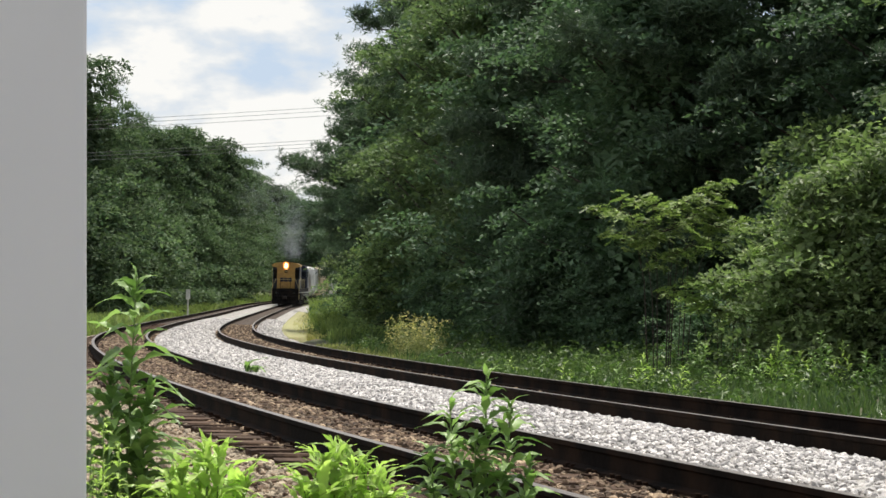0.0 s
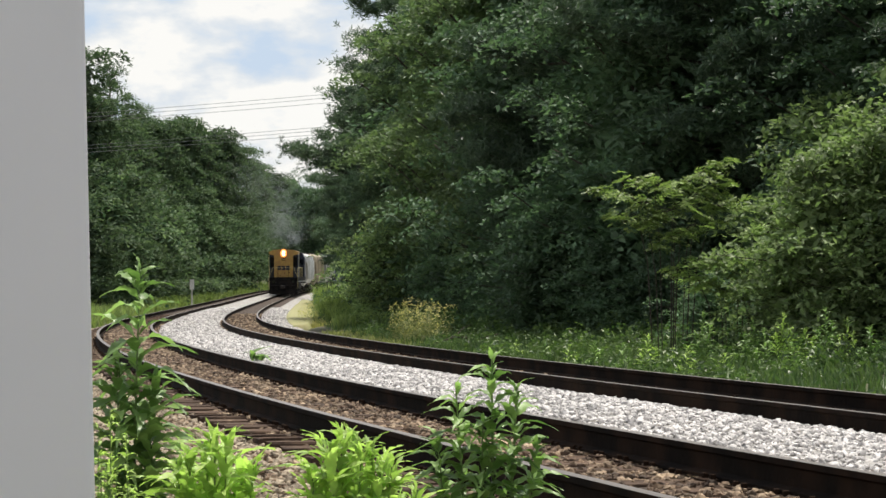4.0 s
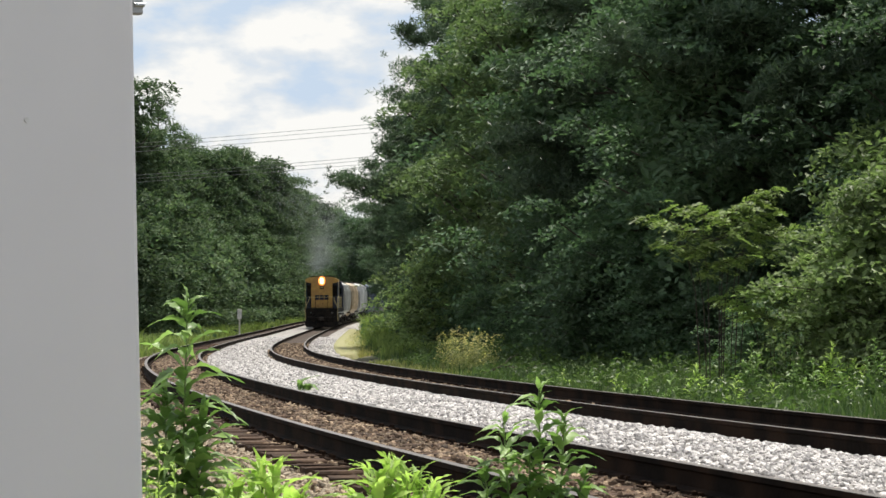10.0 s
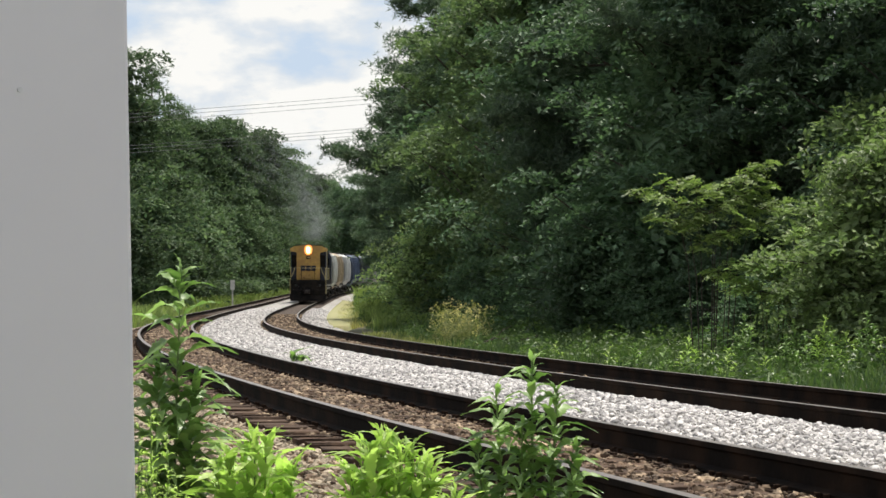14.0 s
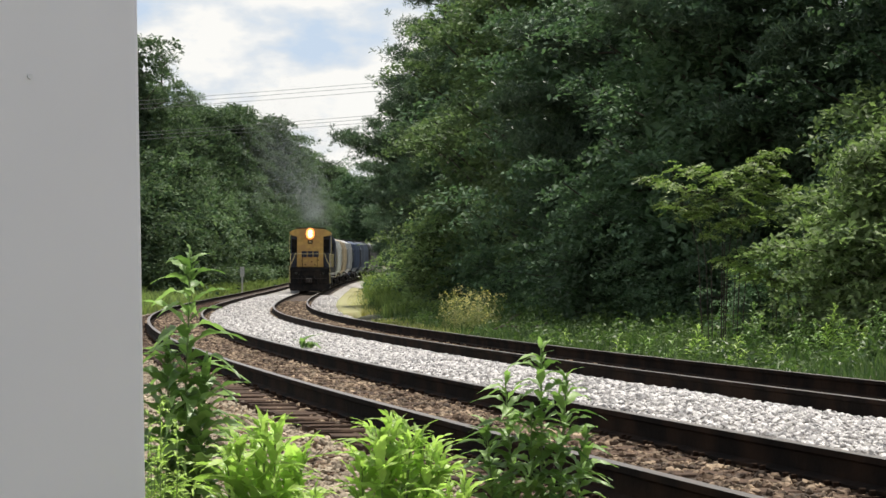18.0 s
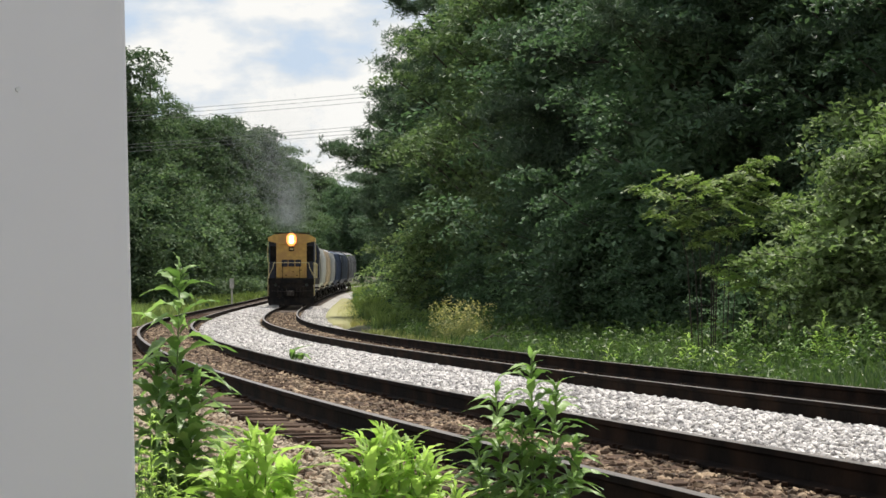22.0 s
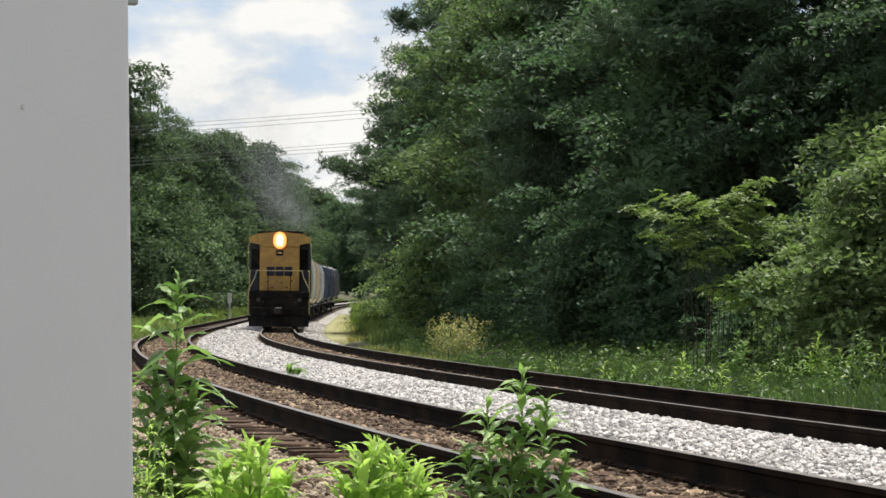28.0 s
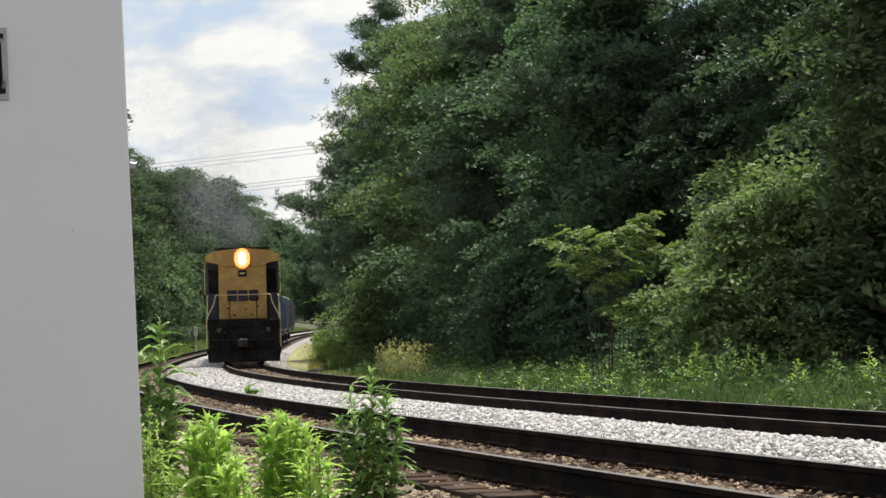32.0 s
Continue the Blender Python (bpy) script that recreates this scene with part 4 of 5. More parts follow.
TRAIN = [locomotive()]
for color, label, ribs in (((0.80, 0.80, 0.76), "pale grey covered hopper wagon with ribbed sides", 12), ((0.74, 0.60, 0.42), "tan covered hopper wagon with stained ribbed sides", 9),
                           ((0.68, 0.68, 0.67), "whitish grey covered hopper wagon", 14), ((0.075, 0.105, 0.18), "dark blue covered hopper wagon", 10), ((0.11, 0.13, 0.17), "slate blue weathered covered hopper wagon", 12),
                           ((0.20, 0.20, 0.20), "dark grey covered hopper wagon", 9)):
    TRAIN.append(hopper(color, label, ribs))


# ---- relay cabinet beside the camera ----
M_CABINET = material("grey_painted_sheet_steel", (0.70, 0.69, 0.71), 0.45, metal=0.0, dark=0.95, scale=2.0, bump=0.02, second=(0.67, 0.66, 0.68), mix_scale=0.5)
M_STEEL = material("dull_galvanised_steel", (0.34, 0.35, 0.36), 0.4, metal=0.7, dark=0.8, scale=12.0, bump=0.06)


def cabinet(m):
    c = thing("relay_cabinet", "large grey steel relay cabinet with a latch, beside the tracks", "cabinet", at=m)
    body = box_bm(2.8, 1.8, 4.8, (-1.4, 0.9, 0.0), 0.018)
    part("body", body, M_CABINET, c)
    part("roof", box_bm(3.0, 2.0, 0.10, (-1.4, 0.9, 4.8), 0.03), M_CABINET, c, "overhanging grey steel roof")
    part("plinth", box_bm(2.9, 1.9, 0.35, (-1.4, 0.9, -0.35), 0.02), material("cast_concrete", (0.35, 0.34, 0.32), 0.9, scale=10.0, bump=0.4), c, "concrete plinth")
    hinge = part("lock_bracket", box_bm(0.05, 0.04, 0.065, (0.022, 0.05, 2.70), 0.006), M_STEEL, c, "small steel bracket on the corner")
    part("bolt", tube_bm([(0.01, 0.028, 2.735), (0.05, 0.028, 2.735)], 0.009), M_STEEL, hinge)
    part("screw", tube_bm([(-0.42, -0.008, 2.29), (-0.42, 0.0, 2.29)], 0.010), M_WHITE_METAL, c, "bright screw head")
    plate = part("latch_plate", box_bm(0.16, 0.012, 0.48, (-0.90, -0.008, 3.16), 0.004), M_STEEL, c, "steel latch plate with a dark recess")
    part("recess", box_bm(0.11, 0.006, 0.40, (-0.90, -0.016, 3.20), 0.002), M_BLACK, plate)
    part("handle", tube_bm([(-0.865, -0.02, 3.24), (-0.865, -0.06, 3.28), (-0.865, -0.06, 3.52), (-0.865, -0.02, 3.56)], 0.012), M_STEEL, plate)
    return c


cabinet(pose(-1.107, 8.0, -0.62, 0, -1.45, 27))


# ---- plants ----
def leaf_mesh(name, width, droop, teeth, mat, curl=0.0):
    """A lance-shaped leaf along +y of length 1, folded on its midrib, wavy at the edges, drooping to the tip, with coarse teeth."""
    n = 14
    vs, fs = [], []
    for i in range(n + 1):
        u = i / n
        w = width * math.sin(math.pi * min(1, u ** 0.75)) ** 0.9 * (1 - 0.3 * u) * (1 + (0.30 if i % 2 and teeth else 0)) + 0.008 * (1 - u)
        if i == n:
            w = 0.0
        z = 0.20 * math.sin(u * 2.0) - droop * u * u
        x = curl * u * u
        wave = 0.035 * math.sin(u * 15.0 + 7 * droop)
        vs += [(x - w, u, z + 0.38 * w + wave), (x, u, z), (x + w, u, z + 0.38 * w - wave)]
    for i in range(n):
        a = i * 3
        fs += [(a, a + 1, a + 4, a + 3), (a + 1, a + 2, a + 5, a + 4)]
    me = bpy.data.meshes.new(name)
    me.from_pydata(vs, [], fs)
    me.materials.append(mat)
    for p in me.polygons:
        p.use_smooth = True
    return me


def big_leaf_material(name, color, tip, through):
    """Leaves seen close: a pale midrib, veins, and a shift from leaf to leaf."""
    m = leaf_material(name, color, tip, through, rough=0.42, spread=0.2, gloss=0.5)
    n, l = m.node_tree.nodes, m.node_tree.links
    wave = n.new("ShaderNodeTexWave")
    wave.inputs["Scale"].default_value = 4.0
    wave.inputs["Distortion"].default_value = 1.0
    wave.bands_direction = "Y"
    co = n.new("ShaderNodeTexCoord")
    l.new(co.outputs["Object"], wave.inputs["Vector"])
    b = n.new("ShaderNodeBump")
    b.inputs["Strength"].default_value, b.inputs["Distance"].default_value = 0.12, 0.01
    l.new(wave.outputs[1], b.inputs["Height"])
    l.new(b.outputs[0], n["Principled BSDF"].inputs["Normal"])
    mix = [x for x in n if x.type == "MIX_RGB" and x.blend_type == "MIX"][0]
    oi = n.new("ShaderNodeObjectInfo")
    l.new(oi.outputs["Random"], mix.inputs[0])
    return m


M_BIGLEAF = big_leaf_material("tall_weed_leaf", (0.125, 0.23, 0.058), (0.32, 0.46, 0.16), 0.42)
M_PALELEAF = big_leaf_material("young_weed_leaf", (0.33, 0.48, 0.11), (0.54, 0.68, 0.21), 0.5)
LEAF = [leaf_mesh("leaf", w, d, True, M_BIGLEAF, c) for w, d, c in ((0.145, 0.55, 0.06), (0.165, 0.8, -0.08), (0.13, 0.25, 0.04), (0.15, 0.95, 0.08))]
YOUNG = [leaf_mesh("leaf", w, d, True, M_PALELEAF, c) for w, d, c in ((0.105, 0.4, 0.06), (0.125, 0.65, -0.06), (0.095, 0.15, 0.04), (0.11, 0.8, 0.08))]


def stalk(plant, rng, base, top, n, length, kinds, start=0.15, rise=35, bud=8):
    """A stem with leaves set spirally round it, long in the middle, small and upright at the tip."""
    base, top = Vector(base), Vector(top)
    mid = (base + top) / 2 + Vector((rng.uniform(-0.03, 0.03), rng.uniform(-0.03, 0.03), 0))
    part("stem", tube_bm([base, mid, top], [0.010, 0.008, 0.003], 6), M_STEM, plant)
    for i in range(n + bud):
        tip = i >= n
        u = start + (0.97 - start) * (i / n) if not tip else rng.uniform(0.93, 1.0)
        p = base.lerp(mid, u * 2) if u < 0.5 else mid.lerp(top, (u - 0.5) * 2)
        size = length * (0.55 + 0.6 * math.sin(math.pi * min(1, u * 0.85 + 0.1))) * rng.uniform(0.8, 1.2)
        lift = rise * rng.uniform(0.2, 1.2) + 25 * u
        if tip:
            size, lift = length * rng.uniform(0.3, 0.5), rng.uniform(45, 80)
        ob = new("leaf", rng.choice(kinds))
        ob.parent = plant
        ob.matrix_basis = pose(p.x, p.y, p.z, 0, 0, i * 137.5 + rng.uniform(-25, 25)) @ pose(0, 0.008, 0, lift, rng.uniform(-20, 20), 0) @ Matrix.Scale(size, 4)


def weed(x, y, stems, n, length, kinds, seed, label, start=0.15, rise=35, name="weed_plant", group="weeds beside the track"):
    """A plant of several stems; stems: (sideways, inwards, height over the rails of its tip, lean)."""
    rng = random.Random(seed)
    base, k = spot(x, y), shrink(y)
    plant = thing(name, label, "plant", group, at=Matrix.Translation(base))
    length *= k
    for dx, dy, top, lean in stems:
        dx, dy, lean, top = dx * k, dy * k, lean * k, 0.9 + (top - 1.06) * k + 0.0016 * y
        stalk(plant, rng, (dx * 0.5, dy * 0.5, -0.05), (dx + lean, dy, top - base.z), n, length, kinds, start, rise)
    return plant


tall = "tall weed with lance-shaped bright green leaves on an upright stem"
bushy = "bushy light green weed with many narrow leaves"
def clump(px, d, n, spread, top, seed, length=0.19, leafs=34, depth=0.22):
    """Many stems side by side; the tips stand highest in the middle."""
    rng = random.Random(seed)
    stems = []
    for k in range(n):
        dx = spread * (2 * (k + 0.5) / n - 1)
        stems.append((dx, rng.uniform(-depth, depth), top - 0.28 * (dx / spread) ** 2 * rng.uniform(0.5, 1.1) - rng.uniform(0, 0.12), dx * 0.25))
    x, y = aim(px, d)
    return weed(x, y, stems, leafs, length, YOUNG, seed, bushy, 0.45, 38)


x, y = aim(322, 5.0)
weed(x, y, [(0.0, 0.0, 1.24, 0.02), (-0.07, 0.05, 0.66, -0.06), (0.06, 0.05, 0.52, 0.05)], 52, 0.315, LEAF, 1, tall, 0.25, 12)
x, y = aim(925, 4.2)
weed(x, y, [(0.05, 0.0, 0.73, 0.02), (-0.10, 0.02, 0.56, -0.02), (0.16, 0.05, 0.58, 0.05), (-0.16, 0.05, 0.30, -0.06), (0.24, 0.0, 0.26, 0.07), (0.02, -0.05, 0.40, 0.0)], 44, 0.205, LEAF, 2, tall, 0.38, 16)
clump(702, 3.8, 9, 0.17, 0.46, 3, 0.25, 30, 0.18)
clump(462, 3.8, 7, 0.16, 0.40, 4, 0.29, 26, 0.16)
clump(535, 3.6, 4, 0.10, 0.16, 10, 0.24, 18, 0.1)
clump(800, 3.6, 4, 0.12, 0.22, 6, 0.22, 20, 0.1)
clump(610, 3.3, 3, 0.10, -0.10, 5, 0.18, 16, 0.1)


def lacy(px, d, n, spread, top, seed):
    """A low weed of many fine stems set with small leaflets."""
    rng = random.Random(seed)
    base = spot(*aim(px, d))
    plant = thing("lacy_weed", "low feathery pale green weed at the cabinet's foot", "plant", "weeds beside the track", at=Matrix.Translation(base))
    for k in range(n):
        a, q = rng.uniform(0, 360), spread * math.sqrt(rng.random())
        foot = Vector((q * math.cos(a), q * math.sin(a) * 0.6, 0))
        tip = foot * 1.2 + Vector((rng.uniform(-.06, .06), rng.uniform(-.06, .06), (0.9 + (top - 1.06) * 0.84 - base.z) * rng.uniform(0.6, 1.05)))
        part("stem", tube_bm([foot, (foot + tip) / 2 + Vector((rng.uniform(-.02, .02), 0, 0)), tip], [0.004, 0.003, 0.0015], 4), M_STEM, plant)
        for i in range(34):
            p = foot.lerp(tip, rng.uniform(0.35, 1.0))
            ob = new("leaf", rng.choice(YOUNG))
            ob.parent = plant
            ob.matrix_basis = pose(p.x, p.y, p.z, 0, 0, rng.uniform(0, 360)) @ pose(0, 0, 0, rng.uniform(-5, 60), rng.uniform(-30, 30), 0) @ Matrix.Scale(rng.uniform(0.035, 0.06), 4)


lacy(288, 3.9, 24, 0.13, 0.46, 7)

# small tuft growing in the ballast
p = Vector((-2.26, 34.1, -0.1))
tuft = thing("grass_tuft", "small green tuft growing in pale ballast", "plant", at=Matrix.Translation(p))
rng = random.Random(9)
for i in range(14):
    ob = new("leaf", rng.choice(LEAF))
    ob.parent = tuft
    ob.matrix_basis = pose(rng.uniform(-.1, .1), rng.uniform(-.1, .1), 0, 0, 0, rng.uniform(0, 360)) @ pose(0, 0, 0, rng.uniform(30, 80), 0, 0) @ Matrix.Scale(rng.uniform(0.2, 0.34), 4)

# weeds in the verge across the tracks
for k, (bx, d, h, n) in enumerate(((1322, 14.3, 0.76, 70), (1465, 14.6, 0.70, 70), (1540, 14.0, 0.80, 60), (1225, 14.6, 0.32, 46), (1130, 15.6, 0.12, 30), (1270, 15.0, 0.02, 26), (1395, 14.8, 0.30, 40), (1505, 14.8, 0.42, 40),
                                    (1620, 13.6, 0.5, 50), (1700, 13.2, 0.35, 40), (1790, 12.6, 0.5, 44), (1880, 12.0, 0.6, 44), (1040, 17.0, 0.05, 30), (1360, 13.8, 0.0, 26), (1430, 14.3, 0.42, 30), (1580, 14.2, 0.62, 34), (1480, 13.9, 0.18, 24), (1295, 14.0, 0.12, 24),
                                    (1180, 15.0, 0.10, 24), (1085, 16.2, 0.02, 22), (1650, 13.9, 0.55, 34), (990, 18.2, 0.0, 22), (1410, 15.2, 0.55, 34), (1520, 14.5, 0.25, 24))):
    x, y = aim(bx, d)
    weed(x, y, [(0, 0, h, 0.02), (0.10, 0.05, h - 0.25, 0.04), (-0.09, 0.04, h - 0.38, -0.03)], n // 2, 0.16, YOUNG if k % 2 else LEAF, 40 + k, "leafy green weed in the verge across the tracks", 0.1, 30, group="verge weeds")


# ---- grass ----
M_TALL = leaf_material("pale_tall_grass", (0.12, 0.18, 0.05), (0.28, 0.34, 0.11), 0.4)
M_BEND = leaf_material("yellowish_grass", (0.15, 0.18, 0.05), (0.34, 0.34, 0.12), 0.35)
def grass(name, label, areas, mat, seed, width=0.035):
    """Blades of grass over patches: (x, y, radius, number, height)."""
    rng = np.random.default_rng(seed)
    cs, hs = [], []
    for x, y, r, n, h in areas:
        a, q = rng.uniform(0, 6.283, n), r * np.sqrt(rng.uniform(0, 1, n))
        cs.append(np.stack([x + q * np.cos(a), y + q * np.sin(a)], 1))
        hs.append(h * rng.uniform(0.5, 1.2, n))
    c, h = np.concatenate(cs), np.concatenate(hs)
    s, v = along(c[:, 0], c[:, 1])
    keep = (v < -2.0) | (v > 6.9)
    c, h, v = c[keep], h[keep], v[keep]
    z = np.interp(v, LAND_V, LAND_Z) + grade(c[:, 1]) - 0.05
    b = np.stack([c[:, 0], c[:, 1], z], 1)
    a = rng.uniform(0, 6.283, len(b))
    side = np.stack([np.cos(a), np.sin(a), 0 * a], 1) * (width * (0.6 + 0.4 * h / h.mean()))[:, None] * 0.5
    lean = rng.normal(0, 0.28, (len(b), 3)) * h[:, None]
    lean[:, 2] = h
    mid = b + lean * np.array([0.35, 0.35, 0.6])
    tip = b + lean
    vs = np.stack([b - side, b + side, mid + side * 0.7, tip, mid - side * 0.7], 1).reshape(-1, 3)
    i = np.arange(len(b))[:, None] * 5
    fs = np.concatenate([i + [0, 1, 2], i + [0, 2, 4], i + [4, 2, 3]], 1).reshape(-1, 3)
    return tagged(raw(name, vs, fs, mat), label, "grass", kind="stuff")


verge, bend = [], []
for s in np.arange(-20, 186, 3.0):
    for v in (-3.0, -4.1, -5.4, -6.8, -8.2):
        p = on_line(s, v)
        if 66 < s < 196 and v > -4.3:
            continue
        if 38 < s < 127 and v > -4.5:
            bend.append((p.x, p.y, 2.0, 260, 0.17))
            continue
        verge.append((p.x, p.y, 2.0, 260 if s < 60 else 110, 0.26 if v > -3.5 else 0.34))
grass("bend_grass", "short yellowish grass at the bend", bend, M_BEND, 56)
grass("verge_grass", "green grass on the verge below the wood", verge, M_GRASS, 51)


def bare_patch(s0, s1, v0, v1):
    """Dry trodden earth beside the ballast, with a ragged edge."""
    vs, fs, cols, rows = [], [], 9, 80
    for i in range(rows + 1):
        s = s0 + (s1 - s0) * i / rows
        squeeze = math.sin(math.pi * i / rows) ** 0.4
        for j in range(cols + 1):
            u = j / cols
            v = v0 + (v1 - v0) * u * squeeze * (1 + 0.12 * noise.noise(Vector((s * 0.25, 3.0, 0))))
            p = on_line(s, v)
            vs.append((p.x, p.y, p.z - 0.28 - 0.25 * (u > 0.95 or u < 0.05)))
    for i in range(rows):
        for j in range(cols):
            a = i * (cols + 1) + j
            fs.append((a, a + 1, a + cols + 2, a + cols + 1))
    return tagged(raw("dry_ground", vs, fs, M_DRYSOIL, smooth=True), "dry tan earth beside the ballast", "ground", kind="structure")


bare_patch(74, 196, -2.15, -4.3)


def low_leaves(name, label, areas, mat, seed, size):
    """A low tangle of broad leaves over patches: (x, y, radius, number, height)."""
    rng = np.random.default_rng(seed)
    cs = []
    for x, y, r, n, h in areas:
        a, q = rng.uniform(0, 6.283, n), r * np.sqrt(rng.uniform(0, 1, n))
        cs.append(np.stack([x + q * np.cos(a), y + q * np.sin(a), h * rng.uniform(0, 1, n) ** 0.7 * (1.1 - 0.8 * (q / r) ** 2)], 1))
    c = np.concatenate(cs)
    s, v = along(c[:, 0], c[:, 1])
    keep = (v < -2.1) | (v > 7.0)
    c, v = c[keep], v[keep]
    c[:, 2] += np.interp(v, LAND_V, LAND_Z) + grade(c[:, 1]) - 0.03
    vs, fs = leaves(c, size * rng.uniform(0.6, 1.4, len(c)), rng, 0.55, 0.7)
    return tagged(raw(name, vs, fs, mat), label, "weeds", kind="stuff")


rv = random.Random(77)
tangle = []
for k in range(520):
    s = rv.uniform(-16, 95)
    v = -2.5 - 5.5 * rv.random() ** 0.8
    if s > 38 and v > -4.2:
        continue
    p = on_line(s, v)
    tangle.append((p.x, p.y, rv.uniform(0.3, 0.7), rv.randint(80, 190), rv.uniform(0.2, 0.6) * (1.3 if v < -5 else 0.9)))
for k in range(60):
    p = on_line(rv.uniform(54, 142), rv.uniform(-8.0, -4.3))
    tangle.append((p.x, p.y, rv.uniform(0.4, 0.9), rv.randint(120, 260), rv.uniform(0.4, 1.0)))
low_leaves("verge_weeds", "low tangle of broad-leaved weeds on the verge", tangle, M_VERGE, 78, 0.105)
left = []
for s in np.arange(60, 330, 6):
    for v in (8.2, 10.5):
        p = on_line(s, v)
        left.append((p.x, p.y, 3.2, 150, 0.8))
grass("bank_grass", "sunlit green grass along the far side of the tracks", left, M_TALL, 52, 0.10)
near = [(-1.3, 9.8, 0.9, 1100, 0.33), (-0.2, 8.4, 1.2, 900, 0.2), (0.8, 7.6, 1.2, 700, 0.18), (-0.9, 7.0, 1.2, 700, 0.22), (-1.9, 13.2, 1.2, 700, 0.36), (0, -3, 5.0, 3000, 0.15)]
grass("near_grass", "short fresh grass on the near bank", near, M_WEED, 53, 0.012)
tallg = [(*aim(705, 38), 1.4, 1500, 0.9), (*aim(725, 33), 1.4, 900, 0.7), (*aim(690, 44), 1.4, 1500, 1.2), (*aim(676, 54), 1.5, 1400, 1.4), (*aim(668, 66), 1.6, 1000, 1.8)]
grass("tall_grass", "tall bright green grass at the bend", tallg, M_TALL, 54, 0.045)
dryg = []
for s in np.arange(80, 186, 1.8):
    for v in (-2.7, -3.4, -4.0):
        p = on_line(s, v)
        dryg.append((p.x, p.y, 1.2, 60, 0.26))
grass("dry_grass", "short yellow dry grass beside the ballast", dryg, M_DRY, 55, 0.03)


M_STRAW = leaf_material("straw_stems", (0.17, 0.22, 0.07), (0.46, 0.45, 0.22), 0.35)


def yellow_bush(x, y, seed):
    """A clump of wiry stems of uneven height with pale yellow flower heads."""
    rng = np.random.default_rng(seed)
    b = thing("flowering_bush", "yellow-green flowering weed clump beside the track", "bush", at=Matrix.Translation(spot(x, y)) @ Matrix.Scale(shrink(y), 4))
    lc, fc = [], []
    for k in range(110):
        a, q = rng.uniform(0, 6.283), 0.62 * math.sqrt(rng.uniform(0, 1))
        h = rng.uniform(0.35, 1.3) * (1.05 - 0.35 * q)
        foot = np.array([q * math.cos(a), q * math.sin(a), 0.0])
        tip = foot * 1.25 + np.array([rng.normal(0, 0.06), rng.normal(0, 0.06), h])
        for u in rng.uniform(0.1, 0.95, 14):
            lc.append(foot + (tip - foot) * u + rng.normal(0, 0.04, 3))
        for u in range(rng.integers(4, 11)):
            fc.append(tip + rng.normal(0, 0.05, 3))
    v, f = leaves(np.array(lc), rng.uniform(0.08, 0.2, len(lc)), rng, 0.16, 0.3)
    tagged(raw("leaf_mass", v, f, M_STRAW, b), kind="stuff")
    v, f = leaves(np.array(fc), rng.uniform(0.03, 0.07, len(fc)), rng, 0.8, 1.0)
    tagged(raw("flower_mass", v, f, M_DRY, b, "pale yellow flower heads"), kind="stuff")
    return b


yellow_bush(*aim(812, 24.3), 61)
yellow_bush(*aim(834, 23.6), 62)


def feathery(x, y, h, sprays, seed):
    """A locust shrub: thin stems that carry flat sprays of long leaves, each of paired leaflets; sprays: (sideways, inwards, height, radius)."""
    rng = np.random.default_rng(seed)
    base = spot(x, y)
    t = thing("locust_shrub", "bright green feathery-leaved shrub leaning out of the wood", "shrub", at=Matrix.Translation(base) @ Matrix.Scale(shrink(y), 4))
    limbs, cen, dirs, size, axes = [], [], [], [], []
    for i, (sx, sy, sz, sr) in enumerate(sprays):
        hub = np.array([sx, sy, sz])
        turn = (0.0 if sx > 0 else math.pi) + rng.uniform(-0.5, 0.5)
        ct, st, tilt = math.cos(turn), math.sin(turn), rng.uniform(0.15, 0.5)
        limbs.append(([np.array([0.45 * sx, 0.3 * sy, -0.1]), hub * [0.6, 0.6, 0.6], hub], [0.015 - 0.005 * (i % 2), 0.010, 0.005]))
        for k in range(int(78 * sr)):
            a, q = rng.uniform(0, 6.283), sr * math.sqrt(rng.uniform(0, 1))
            lx, ly = 1.45 * q * math.cos(a), 0.6 * q * math.sin(a)
            p = hub + np.array([lx * ct - ly * st, lx * st + ly * ct, tilt * lx - 0.22 * q * q / sr + rng.normal(0, 0.06)])
            if k % 6 == 0:
                limbs.append(([hub * [0.9, 0.9, 0.97], (hub + p) / 2, p], [0.008, 0.006, 0.003]))
            b = turn + rng.uniform(-1.3, 1.3)
            d = np.array([math.cos(b), math.sin(b), rng.uniform(-0.1, 0.35)])
            d /= np.linalg.norm(d)
            length = rng.uniform(0.24, 0.42)
            sidew = np.cross(d, [0, 0, 1])
            sidew /= np.linalg.norm(sidew)
            roll = rng.uniform(-0.6, 0.6)
            sidew = sidew * math.cos(roll) + np.cross(d, sidew) * math.sin(roll)
            for j in range(8):
                w = 0.1 + 0.9 * j / 7
                for sg in (-1, 1):
                    cen.append(p + d * length * w + np.array([0, 0, -0.35 * w * w * length]))
                    dirs.append(sidew * sg + d * 0.5)
                    axes.append(d)
                    size.append(0.115 * (1.1 - 0.35 * w))
    grow("stem_frame", t, rng, limbs[0], limbs[1:], M_BARK)
    c, d, s = np.array(cen), np.array(dirs), np.array(size)[:, None]
    d += rng.normal(0, 0.16, d.shape)
    d /= np.linalg.norm(d, axis=1)[:, None]
    w = np.array(axes) + rng.normal(0, 0.25, d.shape)
    w /= np.linalg.norm(w, axis=1)[:, None]
    v = np.stack([c, c + d * s * 0.5 + w * s * 0.27, c + d * s, c + d * s * 0.5 - w * s * 0.27], 1).reshape(-1, 3)
    raw("fronds", v, np.arange(len(v)).reshape(-1, 4), M_LOCUST, t, "bright green paired leaflets")
    return t


